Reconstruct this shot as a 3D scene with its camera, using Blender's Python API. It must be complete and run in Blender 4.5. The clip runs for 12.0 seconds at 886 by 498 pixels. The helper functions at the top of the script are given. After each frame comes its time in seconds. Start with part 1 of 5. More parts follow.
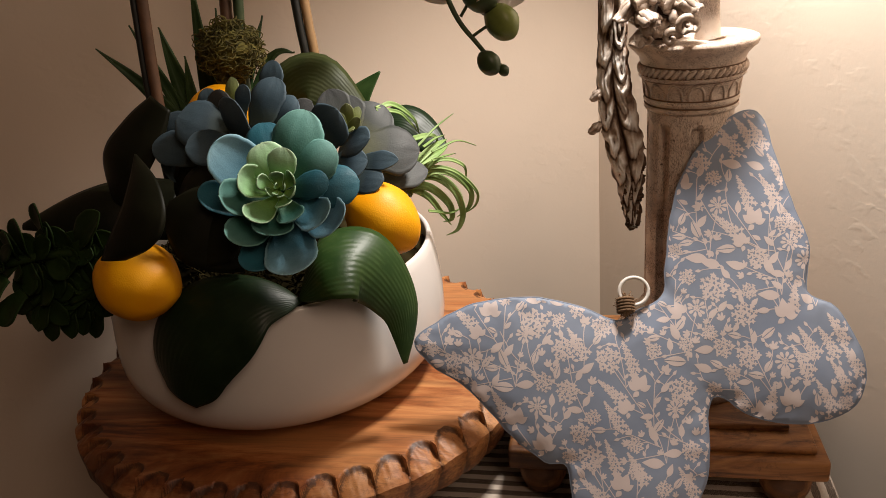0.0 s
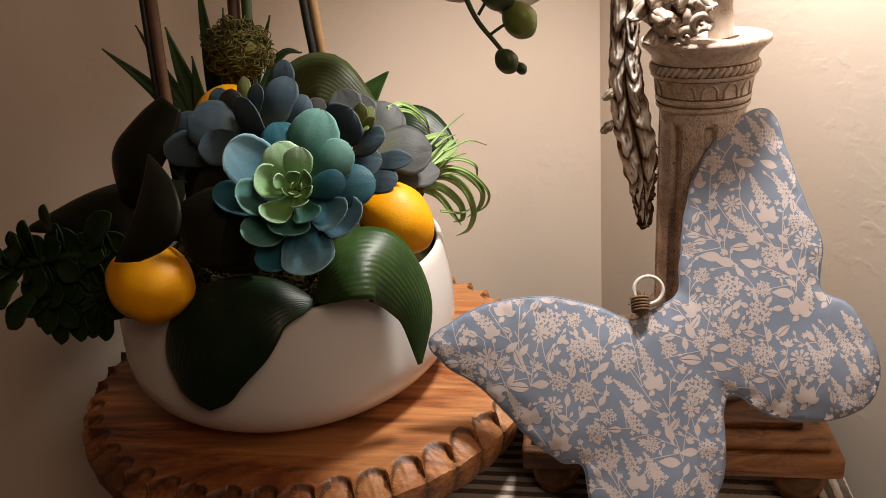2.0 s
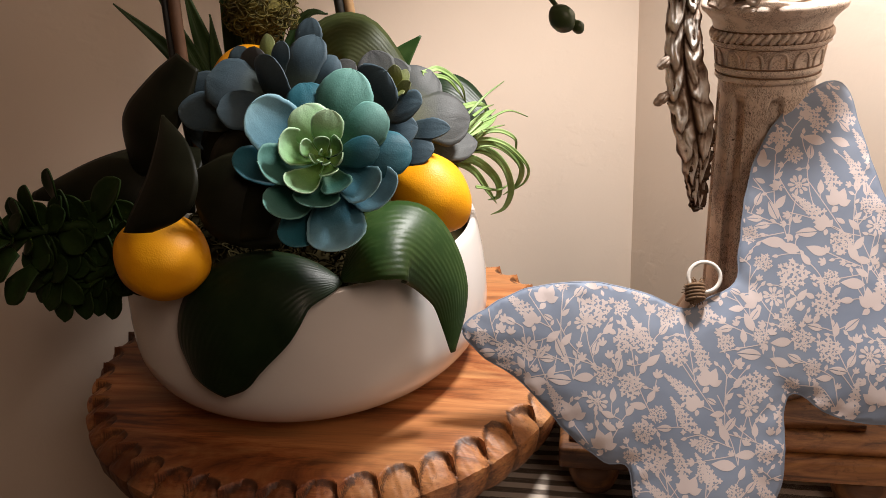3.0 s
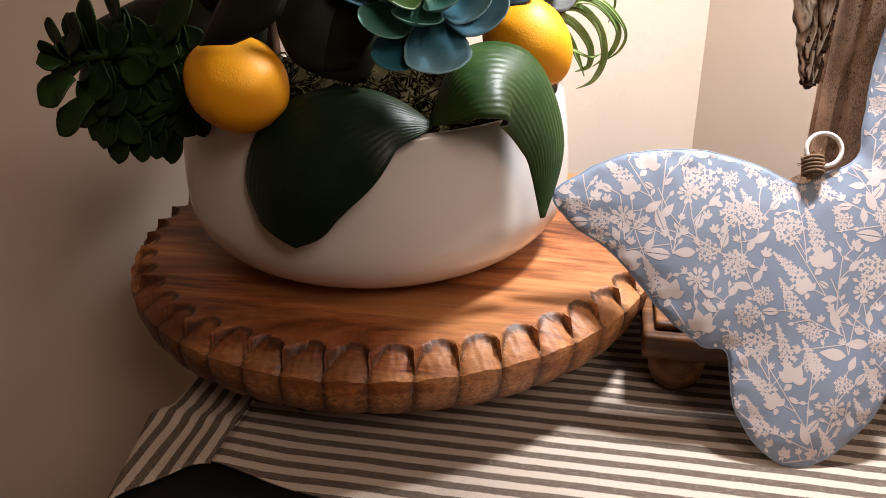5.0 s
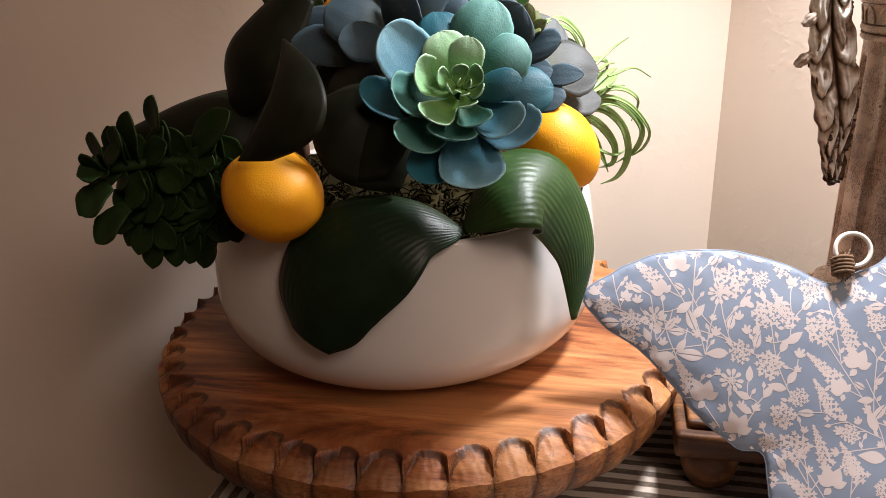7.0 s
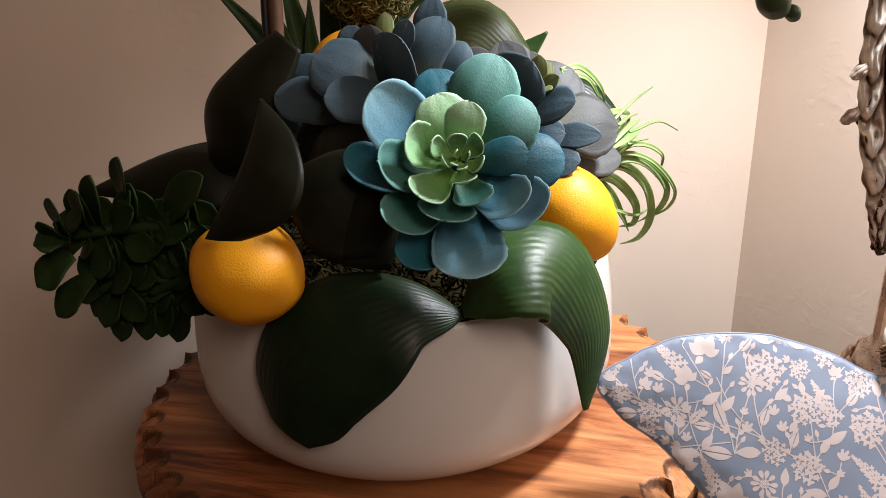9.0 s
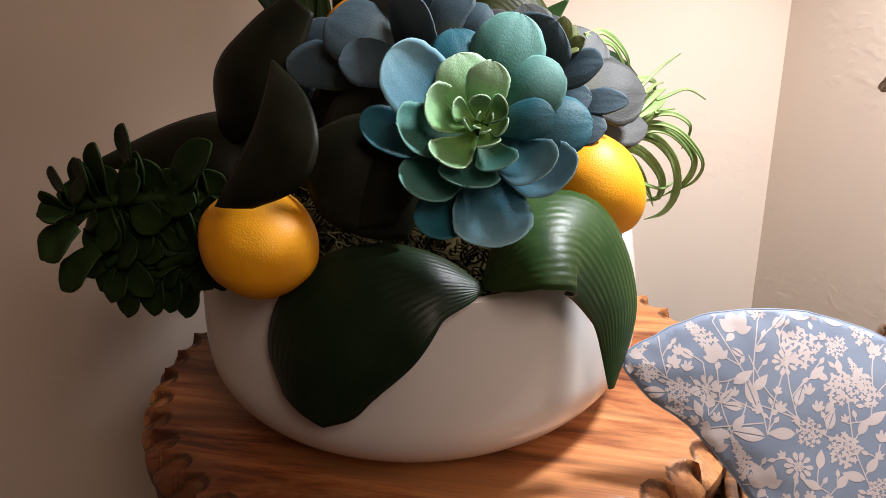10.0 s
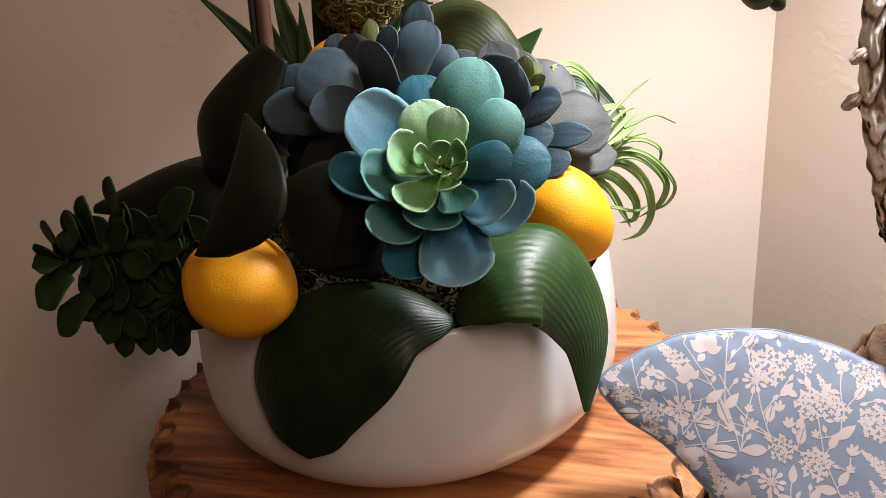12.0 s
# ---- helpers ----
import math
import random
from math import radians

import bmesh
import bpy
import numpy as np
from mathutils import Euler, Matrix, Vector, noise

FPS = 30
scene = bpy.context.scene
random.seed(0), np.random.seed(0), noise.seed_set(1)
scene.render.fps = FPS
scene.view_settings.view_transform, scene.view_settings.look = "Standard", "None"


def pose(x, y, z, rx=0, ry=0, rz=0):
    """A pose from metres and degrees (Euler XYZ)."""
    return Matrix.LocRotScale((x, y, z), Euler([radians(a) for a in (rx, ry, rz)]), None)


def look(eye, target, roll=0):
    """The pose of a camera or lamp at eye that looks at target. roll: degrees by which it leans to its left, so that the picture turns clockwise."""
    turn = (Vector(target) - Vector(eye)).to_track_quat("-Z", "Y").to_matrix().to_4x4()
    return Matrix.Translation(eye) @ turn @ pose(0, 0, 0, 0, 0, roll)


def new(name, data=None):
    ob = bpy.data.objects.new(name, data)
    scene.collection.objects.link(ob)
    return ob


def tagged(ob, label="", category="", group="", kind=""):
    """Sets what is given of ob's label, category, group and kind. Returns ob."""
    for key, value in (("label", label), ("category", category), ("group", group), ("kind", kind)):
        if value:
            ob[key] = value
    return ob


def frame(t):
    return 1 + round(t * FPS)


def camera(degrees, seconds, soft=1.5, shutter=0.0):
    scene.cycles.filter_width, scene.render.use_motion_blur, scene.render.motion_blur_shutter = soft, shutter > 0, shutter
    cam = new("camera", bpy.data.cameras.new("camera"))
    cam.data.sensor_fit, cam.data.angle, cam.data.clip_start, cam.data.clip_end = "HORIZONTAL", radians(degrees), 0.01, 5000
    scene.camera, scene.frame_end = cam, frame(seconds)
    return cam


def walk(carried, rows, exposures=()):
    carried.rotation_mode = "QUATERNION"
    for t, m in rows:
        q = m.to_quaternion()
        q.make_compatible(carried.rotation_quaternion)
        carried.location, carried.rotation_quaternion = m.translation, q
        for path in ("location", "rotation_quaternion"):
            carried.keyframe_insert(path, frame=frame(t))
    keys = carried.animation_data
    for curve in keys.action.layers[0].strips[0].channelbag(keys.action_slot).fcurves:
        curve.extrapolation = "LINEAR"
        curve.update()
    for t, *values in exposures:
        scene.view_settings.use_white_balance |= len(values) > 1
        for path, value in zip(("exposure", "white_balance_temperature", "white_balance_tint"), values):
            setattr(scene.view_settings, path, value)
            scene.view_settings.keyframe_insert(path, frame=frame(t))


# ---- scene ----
cam = camera(59.1, 12.0, soft=0.75)
PATH = [
    (0, (0.0207, -0.0026, 0.4083), (-0.3671, 1.8027, -0.3602), -5.25),
    (0.5, (0.0207, -0.0136, 0.4123), (-0.3543, 1.7943, -0.3564), -5.04),
    (1, (0.0257, -0.0066, 0.4123), (-0.3471, 1.8045, -0.3501), -5.15),
    (1.5, (0.0186, -0.0045, 0.4093), (-0.3462, 1.8071, -0.3554), -5.15),
    (2, (-0.0024, -0.0045, 0.4063), (-0.3571, 1.8096, -0.3572), -5.15),
    (2.5, (-0.0154, 0.0095, 0.3983), (-0.3759, 1.8176, -0.3767), -4.94),
    (3, (-0.0354, 0.0384, 0.3813), (-0.4069, 1.8361, -0.4127), -4.14),
    (3.5, (-0.0494, 0.0733, 0.3672), (-0.4872, 1.8365, -0.4691), -3.43),
    (3.7, (-0.0654, 0.0783, 0.3492), (-0.4940, 1.8118, -0.5517), -3.01),
    (5.3, (-0.1040, 0.0250, 0.2690), (-0.4710, 1.8081, -0.5591), -1.00),
    (5.5, (-0.1000, 0.0180, 0.2570), (-0.4592, 1.8258, -0.5194), -1.00),
    (6, (-0.0850, 0.0220, 0.2570), (-0.4590, 1.8350, -0.5000), -1.40),
    (6.5, (-0.0940, 0.0440, 0.2850), (-0.4810, 1.8621, -0.4530), -1.90),
    (7, (-0.1220, 0.0470, 0.3190), (-0.5189, 1.8667, -0.4099), -1.80),
    (7.2, (-0.1340, 0.0470, 0.3390), (-0.5371, 1.8676, -0.3842), -1.70),
    (8.8, (-0.1268, 0.1113, 0.3481), (-0.5753, 1.9182, -0.3825), -1.63),
    (9, (-0.1198, 0.1213, 0.3441), (-0.5774, 1.9266, -0.3847), -1.64),
    (9.5, (-0.1187, 0.1302, 0.3411), (-0.5825, 1.9291, -0.3998), -1.63),
    (10, (-0.1307, 0.1342, 0.3261), (-0.6056, 1.9264, -0.4240), -1.83),
    (10.5, (-0.1237, 0.1341, 0.3322), (-0.6296, 1.9177, -0.4182), -2.52),
    (11, (-0.1157, 0.1321, 0.3382), (-0.6246, 1.9147, -0.4125), -3.22),
    (11.5, (-0.1057, 0.1301, 0.3453), (-0.6337, 1.9094, -0.3999), -3.83),
    (12, (-0.0987, 0.1321, 0.3494), (-0.6304, 1.9116, -0.3928), -4.73),
]
EXPOSURES = [(0, -0.72, 6900, 10), (2.5, -0.64, 6720, 10), (3.5, 0.0, 6250, 10), (5.5, 0.19, 6100, 10), (7.0, 0.17, 6050, 10), (9.0, 0.05, 6000, 10), (12, 0.05, 6000, 10)]
walk(cam, [(t, look(eye, target, roll)) for t, eye, target, roll in PATH], EXPOSURES)

# ---- world, lamps ----
world = bpy.data.worlds.new("world")
scene.world = world
world.use_nodes = True
world.node_tree.nodes["Background"].inputs[0].default_value = (1.0, 0.8, 0.62, 1)
world.node_tree.nodes["Background"].inputs[1].default_value = 0.05


def lamp(name, kind, place, target, watts, colour, size):
    data = bpy.data.lights.new(name, kind)
    data.energy, data.color = watts, colour
    if kind == "AREA":
        data.shape, data.size = "DISK", size
    else:
        data.shadow_soft_size = size
    ob = new(name, data)
    ob.matrix_world = look(place, target)
    return ob


shade = lamp("table_lamp_bulb", "SPOT", (0.098, 0.700, 0.67), (0.098, 0.68, 0.0), 40.5, (1.0, 0.955, 0.925), 0.05)
shade.data.spot_size, shade.data.spot_blend = radians(120), 0.75
# added warm fill from the right front; no such fixture is in the room
lamp("wall_lamp", "AREA", (0.66, -0.55, 1.2), (-0.02, 0.55, 0.02), 8.2, (1.0, 0.76, 0.60), 0.65)


# ---- materials ----
def mat(name, colour=(0.8, 0.8, 0.8), rough=0.6, metal=0.0):
    m = bpy.data.materials.new(name)
    m.use_nodes = True
    b = m.node_tree.nodes["Principled BSDF"]
    b.inputs["Base Color"].default_value = (*colour, 1)
    b.inputs["Roughness"].default_value = rough
    b.inputs["Metallic"].default_value = metal
    return m


class Nodes:
    """Short-hand for wiring one material."""

    def __init__(self, m):
        self.m, self.t = m, m.node_tree
        self.b = self.t.nodes["Principled BSDF"]

    def add(self, kind, **inputs):
        n = self.t.nodes.new(kind)
        for k, v in inputs.items():
            n.inputs[k.replace("_", " ")].default_value = v
        return n

    def link(self, a, b):
        self.t.links.new(a, b)

    def coords(self, out="Object", scale=(1, 1, 1), turn=(0, 0, 0)):
        c = self.add("ShaderNodeTexCoord")
        mp = self.add("ShaderNodeMapping")
        mp.inputs["Scale"].default_value = scale
        mp.inputs["Rotation"].default_value = turn
        self.link(c.outputs[out], mp.inputs[0])
        return mp.outputs[0]

    def noise(self, vec, scale, detail=4, rough=0.6, distortion=0.0):
        n = self.add("ShaderNodeTexNoise", Scale=scale, Detail=detail, Roughness=rough, Distortion=distortion)
        if vec is not None:
            self.link(vec, n.inputs["Vector"])
        return n.outputs["Fac"]

    def ramp(self, fac, *stops):
        r = self.add("ShaderNodeValToRGB")
        e = r.color_ramp.elements
        while len(e) < len(stops):
            e.new(0.5)
        for el, (p, c) in zip(e, stops):
            el.position = p
            el.color = (*c, 1) if len(c) == 3 else c
        self.link(fac, r.inputs[0])
        return r.outputs[0]

    def mix(self, a, b, fac, mode="MIX"):
        x = self.add("ShaderNodeMix")
        x.data_type, x.blend_type = "RGBA", mode
        for v, i in ((fac, 0), (a, 6), (b, 7)):
            if isinstance(v, (int, float)):
                x.inputs[i].default_value = v
            elif isinstance(v, tuple):
                x.inputs[i].default_value = (*v, 1)
            else:
                self.link(v, x.inputs[i])
        return x.outputs[2]

    def math(self, op, a, b=0.0, clamp=False):
        x = self.add("ShaderNodeMath")
        x.operation, x.use_clamp = op, clamp
        for v, i in ((a, 0), (b, 1)):
            if isinstance(v, (int, float)):
                x.inputs[i].default_value = v
            else:
                self.link(v, x.inputs[i])
        return x.outputs[0]

    def bump(self, height, strength=0.3, distance=0.001):
        n = self.add("ShaderNodeBump", Strength=strength, Distance=distance)
        if self.b.inputs["Normal"].links:
            self.link(self.b.inputs["Normal"].links[0].from_socket, n.inputs["Normal"])
        self.link(height, n.inputs["Height"])
        self.link(n.outputs[0], self.b.inputs["Normal"])

    def colour(self, c):
        self.link(c, self.b.inputs["Base Color"])

    def rough(self, f, lo, hi):
        r = self.add("ShaderNodeMapRange")
        r.inputs[3].default_value, r.inputs[4].default_value = lo, hi
        self.link(f, r.inputs[0])
        self.link(r.outputs[0], self.b.inputs["Roughness"])


def plaster_material():
    m = mat("wall_plaster", rough=0.88)
    n = Nodes(m)
    v = n.coords()
    big = n.noise(v, 3.0, 3)
    n.colour(n.ramp(big, (0.3, (0.665, 0.56, 0.462)), (0.7, (0.72, 0.612, 0.508))))
    flat = n.coords(scale=(1, 1, 1.6))
    patch = n.ramp(n.noise(v, 9, 2), (0.45, (0, 0, 0)), (0.65, (1, 1, 1)))
    trowel = n.ramp(n.noise(flat, 48, 2, 0.45, 0.35), (0.50, (0, 0, 0)), (0.66, (1, 1, 1)))
    n.bump(n.math("MULTIPLY", trowel, patch), 0.13, 0.0014)
    n.bump(n.noise(v, 240, 3), 0.14, 0.0006)
    return m


def wood_material(name, dark, mid, light, axis=0, scale=1.0, rough=(0.35, 0.6), worn=0.0, charred=False):
    m = mat(name)
    n = Nodes(m)
    st = [10.0 * scale] * 3
    st[axis] = 1.5 * scale
    v = n.coords(scale=tuple(st))
    rings = n.noise(v, 2.2, 6, 0.68, 2.6)
    band = [6.0 * scale] * 3
    band[axis] = 0.7 * scale
    broad = n.noise(n.coords(scale=tuple(band)), 2.0, 3, 0.5, 1.2)
    fine = [190.0 * scale] * 3
    fine[axis] = 6.0 * scale
    pores = n.noise(n.coords(scale=tuple(fine)), 2.0, 3, 0.6)
    col = n.ramp(rings, (0.36, dark), (0.47, mid), (0.62, light))
    streak = n.ramp(broad, (0.36, (0.85, 0.85, 0.85)), (0.50, (0, 0, 0)))
    col = n.mix(col, tuple(c * 0.8 for c in dark), streak)
    col = n.mix(col, light, n.ramp(broad, (0.52, (0, 0, 0)), (0.64, (0.6, 0.6, 0.6))))
    col = n.mix(col, tuple(c * 0.7 for c in dark), n.ramp(pores, (0.54, (0, 0, 0)), (0.76, (0.42, 0.42, 0.42))))
    if worn:
        w = n.ramp(n.noise(n.coords(), 75, 6, 0.75), (0.50, (0, 0, 0)), (0.60, (worn, worn, worn)))
        spot_ = n.ramp(n.noise(n.coords(), 24, 2), (0.42, (0, 0, 0)), (0.58, (1, 1, 1)))
        col = n.mix(col, tuple(c * 0.3 for c in dark), n.mix((0, 0, 0), w, spot_))
    if charred:
        c = n.add("ShaderNodeTexCoord")
        sep = n.add("ShaderNodeSeparateXYZ")
        n.link(c.outputs["UV"], sep.inputs[0])
        speck = n.noise(n.coords(scale=(1, 1, 1.6)), 210, 6, 0.9)
        f = n.math("ADD", sep.outputs[0], n.math("MULTIPLY", n.math("SUBTRACT", speck, 0.5), 2.0))
        f = n.math("MULTIPLY", f, n.math("MULTIPLY", sep.outputs[1], 1.0))
        col = n.mix(col, (0.045, 0.015, 0.006), n.ramp(f, (0.18, (0, 0, 0)), (0.50, (0.72, 0.72, 0.72)), (0.80, (0.90, 0.90, 0.90))))
    n.colour(col)
    n.rough(rings, *rough)
    n.bump(pores, 0.3, 0.0006)
    n.bump(rings, 0.18, 0.001)
    return m


def stripe_material(name, axis, phase=0.0):
    """Woven ticking: dark twill stripes on ecru, 13.6 mm apart, across the given axis."""
    m = mat(name, rough=0.92)
    n = Nodes(m)
    c = n.add("ShaderNodeTexCoord")
    sep = n.add("ShaderNodeSeparateXYZ")
    n.link(c.outputs["Object"], sep.inputs[0])
    wob = n.noise(n.coords(), 400, 2)
    pos = n.math("ADD", n.math("MULTIPLY", sep.outputs[axis], 1 / 0.01355), phase)
    pos = n.math("ADD", pos, n.math("MULTIPLY", n.math("SUBTRACT", wob, 0.5), 0.16))
    fr = n.math("FRACT", pos)
    band = n.math("GREATER_THAN", fr, 0.5)
    wave = n.add("ShaderNodeTexWave", Scale=300.0, Distortion=3.0, Detail=1.0)
    wave.bands_direction = "DIAGONAL"
    n.link(n.coords(), wave.inputs["Vector"])
    twill = n.ramp(wave.outputs["Fac"], (0.3, (0.065, 0.046, 0.034)), (0.8, (0.165, 0.122, 0.092)))
    ecru = n.ramp(n.noise(n.coords(), 900, 2), (0.3, (0.46, 0.385, 0.32)), (0.7, (0.62, 0.53, 0.45)))
    fleck = n.ramp(n.noise(n.coords(scale=(0.35, 1, 1) if axis == 1 else (1, 0.35, 1)), 1100, 2), (0.52, (0, 0, 0)), (0.68, (0.6, 0.6, 0.6)))
    n.colour(n.mix(ecru, n.mix(twill, (0.36, 0.29, 0.235), fleck), band))
    weave = n.add("ShaderNodeTexChecker", Scale=1400.0)
    n.link(n.coords(), weave.inputs["Vector"])
    n.bump(weave.outputs["Fac"], 0.2, 0.0004)
    n.bump(n.noise(n.coords(), 30, 2), 0.2, 0.002)
    return m


def leaf_material(name, dark, light, rough=0.38, veins=26.0, rib=0.17):
    """Broad leaf: colour from root to tip, fine parallel veins along its length."""
    m = mat(name)
    n = Nodes(m)
    n.b.inputs["Specular IOR Level"].default_value = 0.26 if veins else 0.13
    c = n.add("ShaderNodeTexCoord")
    sep = n.add("ShaderNodeSeparateXYZ")
    n.link(c.outputs["UV"], sep.inputs[0])
    blot = n.noise(n.coords(), 45, 4)
    col = n.ramp(blot, (0.3, dark), (0.7, light))
    n.colour(col)
    if veins:
        w = n.math("SINE", n.math("MULTIPLY", n.math("ADD", sep.outputs[1], n.math("MULTIPLY", n.noise(n.coords(), 8, 1), 0.06)), veins * 8.5))
        n.bump(n.math("MULTIPLY", w, n.ramp(n.noise(n.coords(), 45, 4), (0.40, (0.05, 0.05, 0.05)), (0.66, (1, 1, 1)))), rib, 0.0009)
    n.bump(n.noise(n.coords(), 600, 2), 0.12, 0.0004)
    n.rough(blot, rough - 0.06, rough + 0.1)
    return m


def petal_material(name, root, middle, tip, rough=0.55, edge=0.5):
    """Succulent petal: powdery bloom that shifts from the root to the tip, with shade painted into the darker part."""
    m = mat(name)
    n = Nodes(m)
    c = n.add("ShaderNodeTexCoord")
    sep = n.add("ShaderNodeSeparateXYZ")
    n.link(c.outputs["UV"], sep.inputs[0])
    blot = n.noise(n.coords(), 60, 4)
    f = n.math("ADD", sep.outputs[0], n.math("MULTIPLY", n.math("SUBTRACT", blot, 0.5), 0.35))
    col = n.ramp(f, (0.1, root), (0.5, middle), (0.92, tip))
    info = n.add("ShaderNodeObjectInfo")
    hsv = n.add("ShaderNodeHueSaturation")
    n.link(n.math("ADD", 0.82, n.math("MULTIPLY", info.outputs["Random"], 0.36)), hsv.inputs["Value"])
    n.link(col, hsv.inputs["Color"])
    speck = n.ramp(n.noise(n.coords(), 1500, 2), (0.5, (0, 0, 0)), (0.75, (0.16, 0.16, 0.16)))
    across = n.math("ABSOLUTE", n.math("SUBTRACT", n.math("MULTIPLY", sep.outputs[1], 2.0), 1.0))
    rim = n.ramp(n.math("MAXIMUM", across, sep.outputs[0]), (0.90, (0, 0, 0)), (0.985, (edge, edge, edge)))
    pale = tuple(min(0.8, c * 1.5 + 0.06) for c in tip)
    n.colour(n.mix(n.mix(hsv.outputs[0], tip, speck), pale, rim))
    grain = n.ramp(n.noise(n.coords(), 650, 3, 0.7), (0.36, (0.55, 0.55, 0.55)), (0.52, (1, 1, 1)))
    n.colour(n.mix(n.b.inputs["Base Color"].links[0].from_socket, grain, 0.20, "MULTIPLY"))
    n.bump(n.noise(n.coords(), 800, 2), 0.3, 0.0006)
    streak = n.noise(n.coords("UV", (2.0, 26.0, 1.0)), 3.0, 3)
    n.bump(streak, 0.22, 0.0008)
    n.b.inputs["Roughness"].default_value = rough
    n.b.inputs["Specular IOR Level"].default_value = 0.3
    return m


def lemon_material():
    m = mat("lemon_rind", rough=0.48)
    n = Nodes(m)
    n.colour(n.ramp(n.noise(n.coords(), 22, 3), (0.3, (0.80, 0.30, 0.002)), (0.7, (0.86, 0.39, 0.004))))
    v = n.add("ShaderNodeTexVoronoi", Scale=950.0)
    n.link(n.coords(), v.inputs["Vector"])
    n.bump(v.outputs["Distance"], 0.2, 0.0005)
    n.b.inputs["Specular IOR Level"].default_value = 0.35
    return m


def ceramic_material():
    m = mat("white_glaze", (0.78, 0.75, 0.72), 0.16)
    n = Nodes(m)
    n.colour(n.ramp(n.noise(n.coords(), 9, 3), (0.3, (0.74, 0.70, 0.67)), (0.7, (0.79, 0.75, 0.72))))
    n.bump(n.noise(n.coords(scale=(1, 1, 0.25)), 120, 2, 0.5), 0.05, 0.0008)
    n.b.inputs["Roughness"].default_value = 0.10
    return m


def crackle_material():
    m = mat("crackled_cream_paint", rough=0.5)
    n = Nodes(m)
    v = n.add("ShaderNodeTexVoronoi", Scale=115.0, Randomness=0.8)
    v.feature = "DISTANCE_TO_EDGE"
    warp = n.mix(n.coords(scale=(1, 1, 0.8)), n.add("ShaderNodeTexNoise", Scale=60.0).outputs["Color"], 0.02)
    n.link(warp, v.inputs["Vector"])
    patch = n.ramp(n.noise(n.coords(), 28, 3), (0.42, (0, 0, 0)), (0.50, (1, 1, 1)))
    crack = n.mix((0, 0, 0), n.ramp(v.outputs["Distance"], (0.0, (1, 1, 1)), (0.09, (0, 0, 0))), patch)
    paint = n.ramp(n.noise(n.coords(), 22, 5, 0.65), (0.28, (0.48, 0.33, 0.235)), (0.46, (0.69, 0.535, 0.425)), (0.70, (0.79, 0.67, 0.565)))
    grime = n.ramp(n.noise(n.coords(), 170, 4, 0.7), (0.57, (0, 0, 0)), (0.74, (0.45, 0.45, 0.45)))
    chips = n.ramp(n.noise(n.coords(), 70, 4, 0.7), (0.69, (0, 0, 0)), (0.72, (1, 1, 1)))
    n.colour(n.mix(n.mix(n.mix(paint, (0.30, 0.18, 0.11), grime), (0.13, 0.07, 0.04), crack), (0.10, 0.055, 0.03), chips))
    n.bump(n.math("SUBTRACT", 1.0, crack), 0.5, 0.0008)
    n.bump(n.noise(n.coords(), 150, 4), 0.3, 0.0008)
    return m


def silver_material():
    """Silver leaf rubbed through to a brown wash; relief height darkens the hollows, painting in shade."""
    m = mat("antiqued_shaded_silver_leaf", rough=0.42, metal=0.1)
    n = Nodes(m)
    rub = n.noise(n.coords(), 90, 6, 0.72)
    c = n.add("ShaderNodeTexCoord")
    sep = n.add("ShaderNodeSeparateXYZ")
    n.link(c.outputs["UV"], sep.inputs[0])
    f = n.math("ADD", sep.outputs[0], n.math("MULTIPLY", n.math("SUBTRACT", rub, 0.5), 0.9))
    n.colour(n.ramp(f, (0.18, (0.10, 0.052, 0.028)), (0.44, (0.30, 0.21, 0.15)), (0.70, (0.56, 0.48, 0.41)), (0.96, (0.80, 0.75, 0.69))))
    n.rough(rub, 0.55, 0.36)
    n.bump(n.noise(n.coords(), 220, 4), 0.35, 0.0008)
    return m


def moss_material():
    m = mat("reindeer_moss", rough=0.9)
    n = Nodes(m)
    n.colour(n.ramp(n.noise(n.coords(), 120, 3), (0.35, (0.050, 0.040, 0.008)), (0.65, (0.16, 0.135, 0.026))))
    n.bump(n.noise(n.coords(), 500, 3), 0.5, 0.001)
    return m


def fabric_material(name, colour, alt):
    m = mat(name, rough=0.52)
    n = Nodes(m)
    n.b.inputs["Specular IOR Level"].default_value = 0.22
    n.colour(n.ramp(n.noise(n.coords(), 20, 3), (0.35, colour), (0.65, alt)))
    n.bump(n.noise(n.coords(), 14, 3, 0.5, 0.8), 0.2, 0.003)
    n.bump(n.noise(n.coords(), 900, 2), 0.08, 0.0003)
    return m


def plain_material(name, colour, rough=0.5, vary=0.15, bumps=200.0, metal=0.0):
    m = mat(name, colour, rough, metal)
    n = Nodes(m)
    lo, hi = tuple(c * (1 - vary) for c in colour), tuple(min(1, c * (1 + vary)) for c in colour)
    n.colour(n.ramp(n.noise(n.coords(), 35, 4), (0.3, lo), (0.7, hi)))
    n.bump(n.noise(n.coords(), bumps, 3), 0.2, 0.0008)
    return m


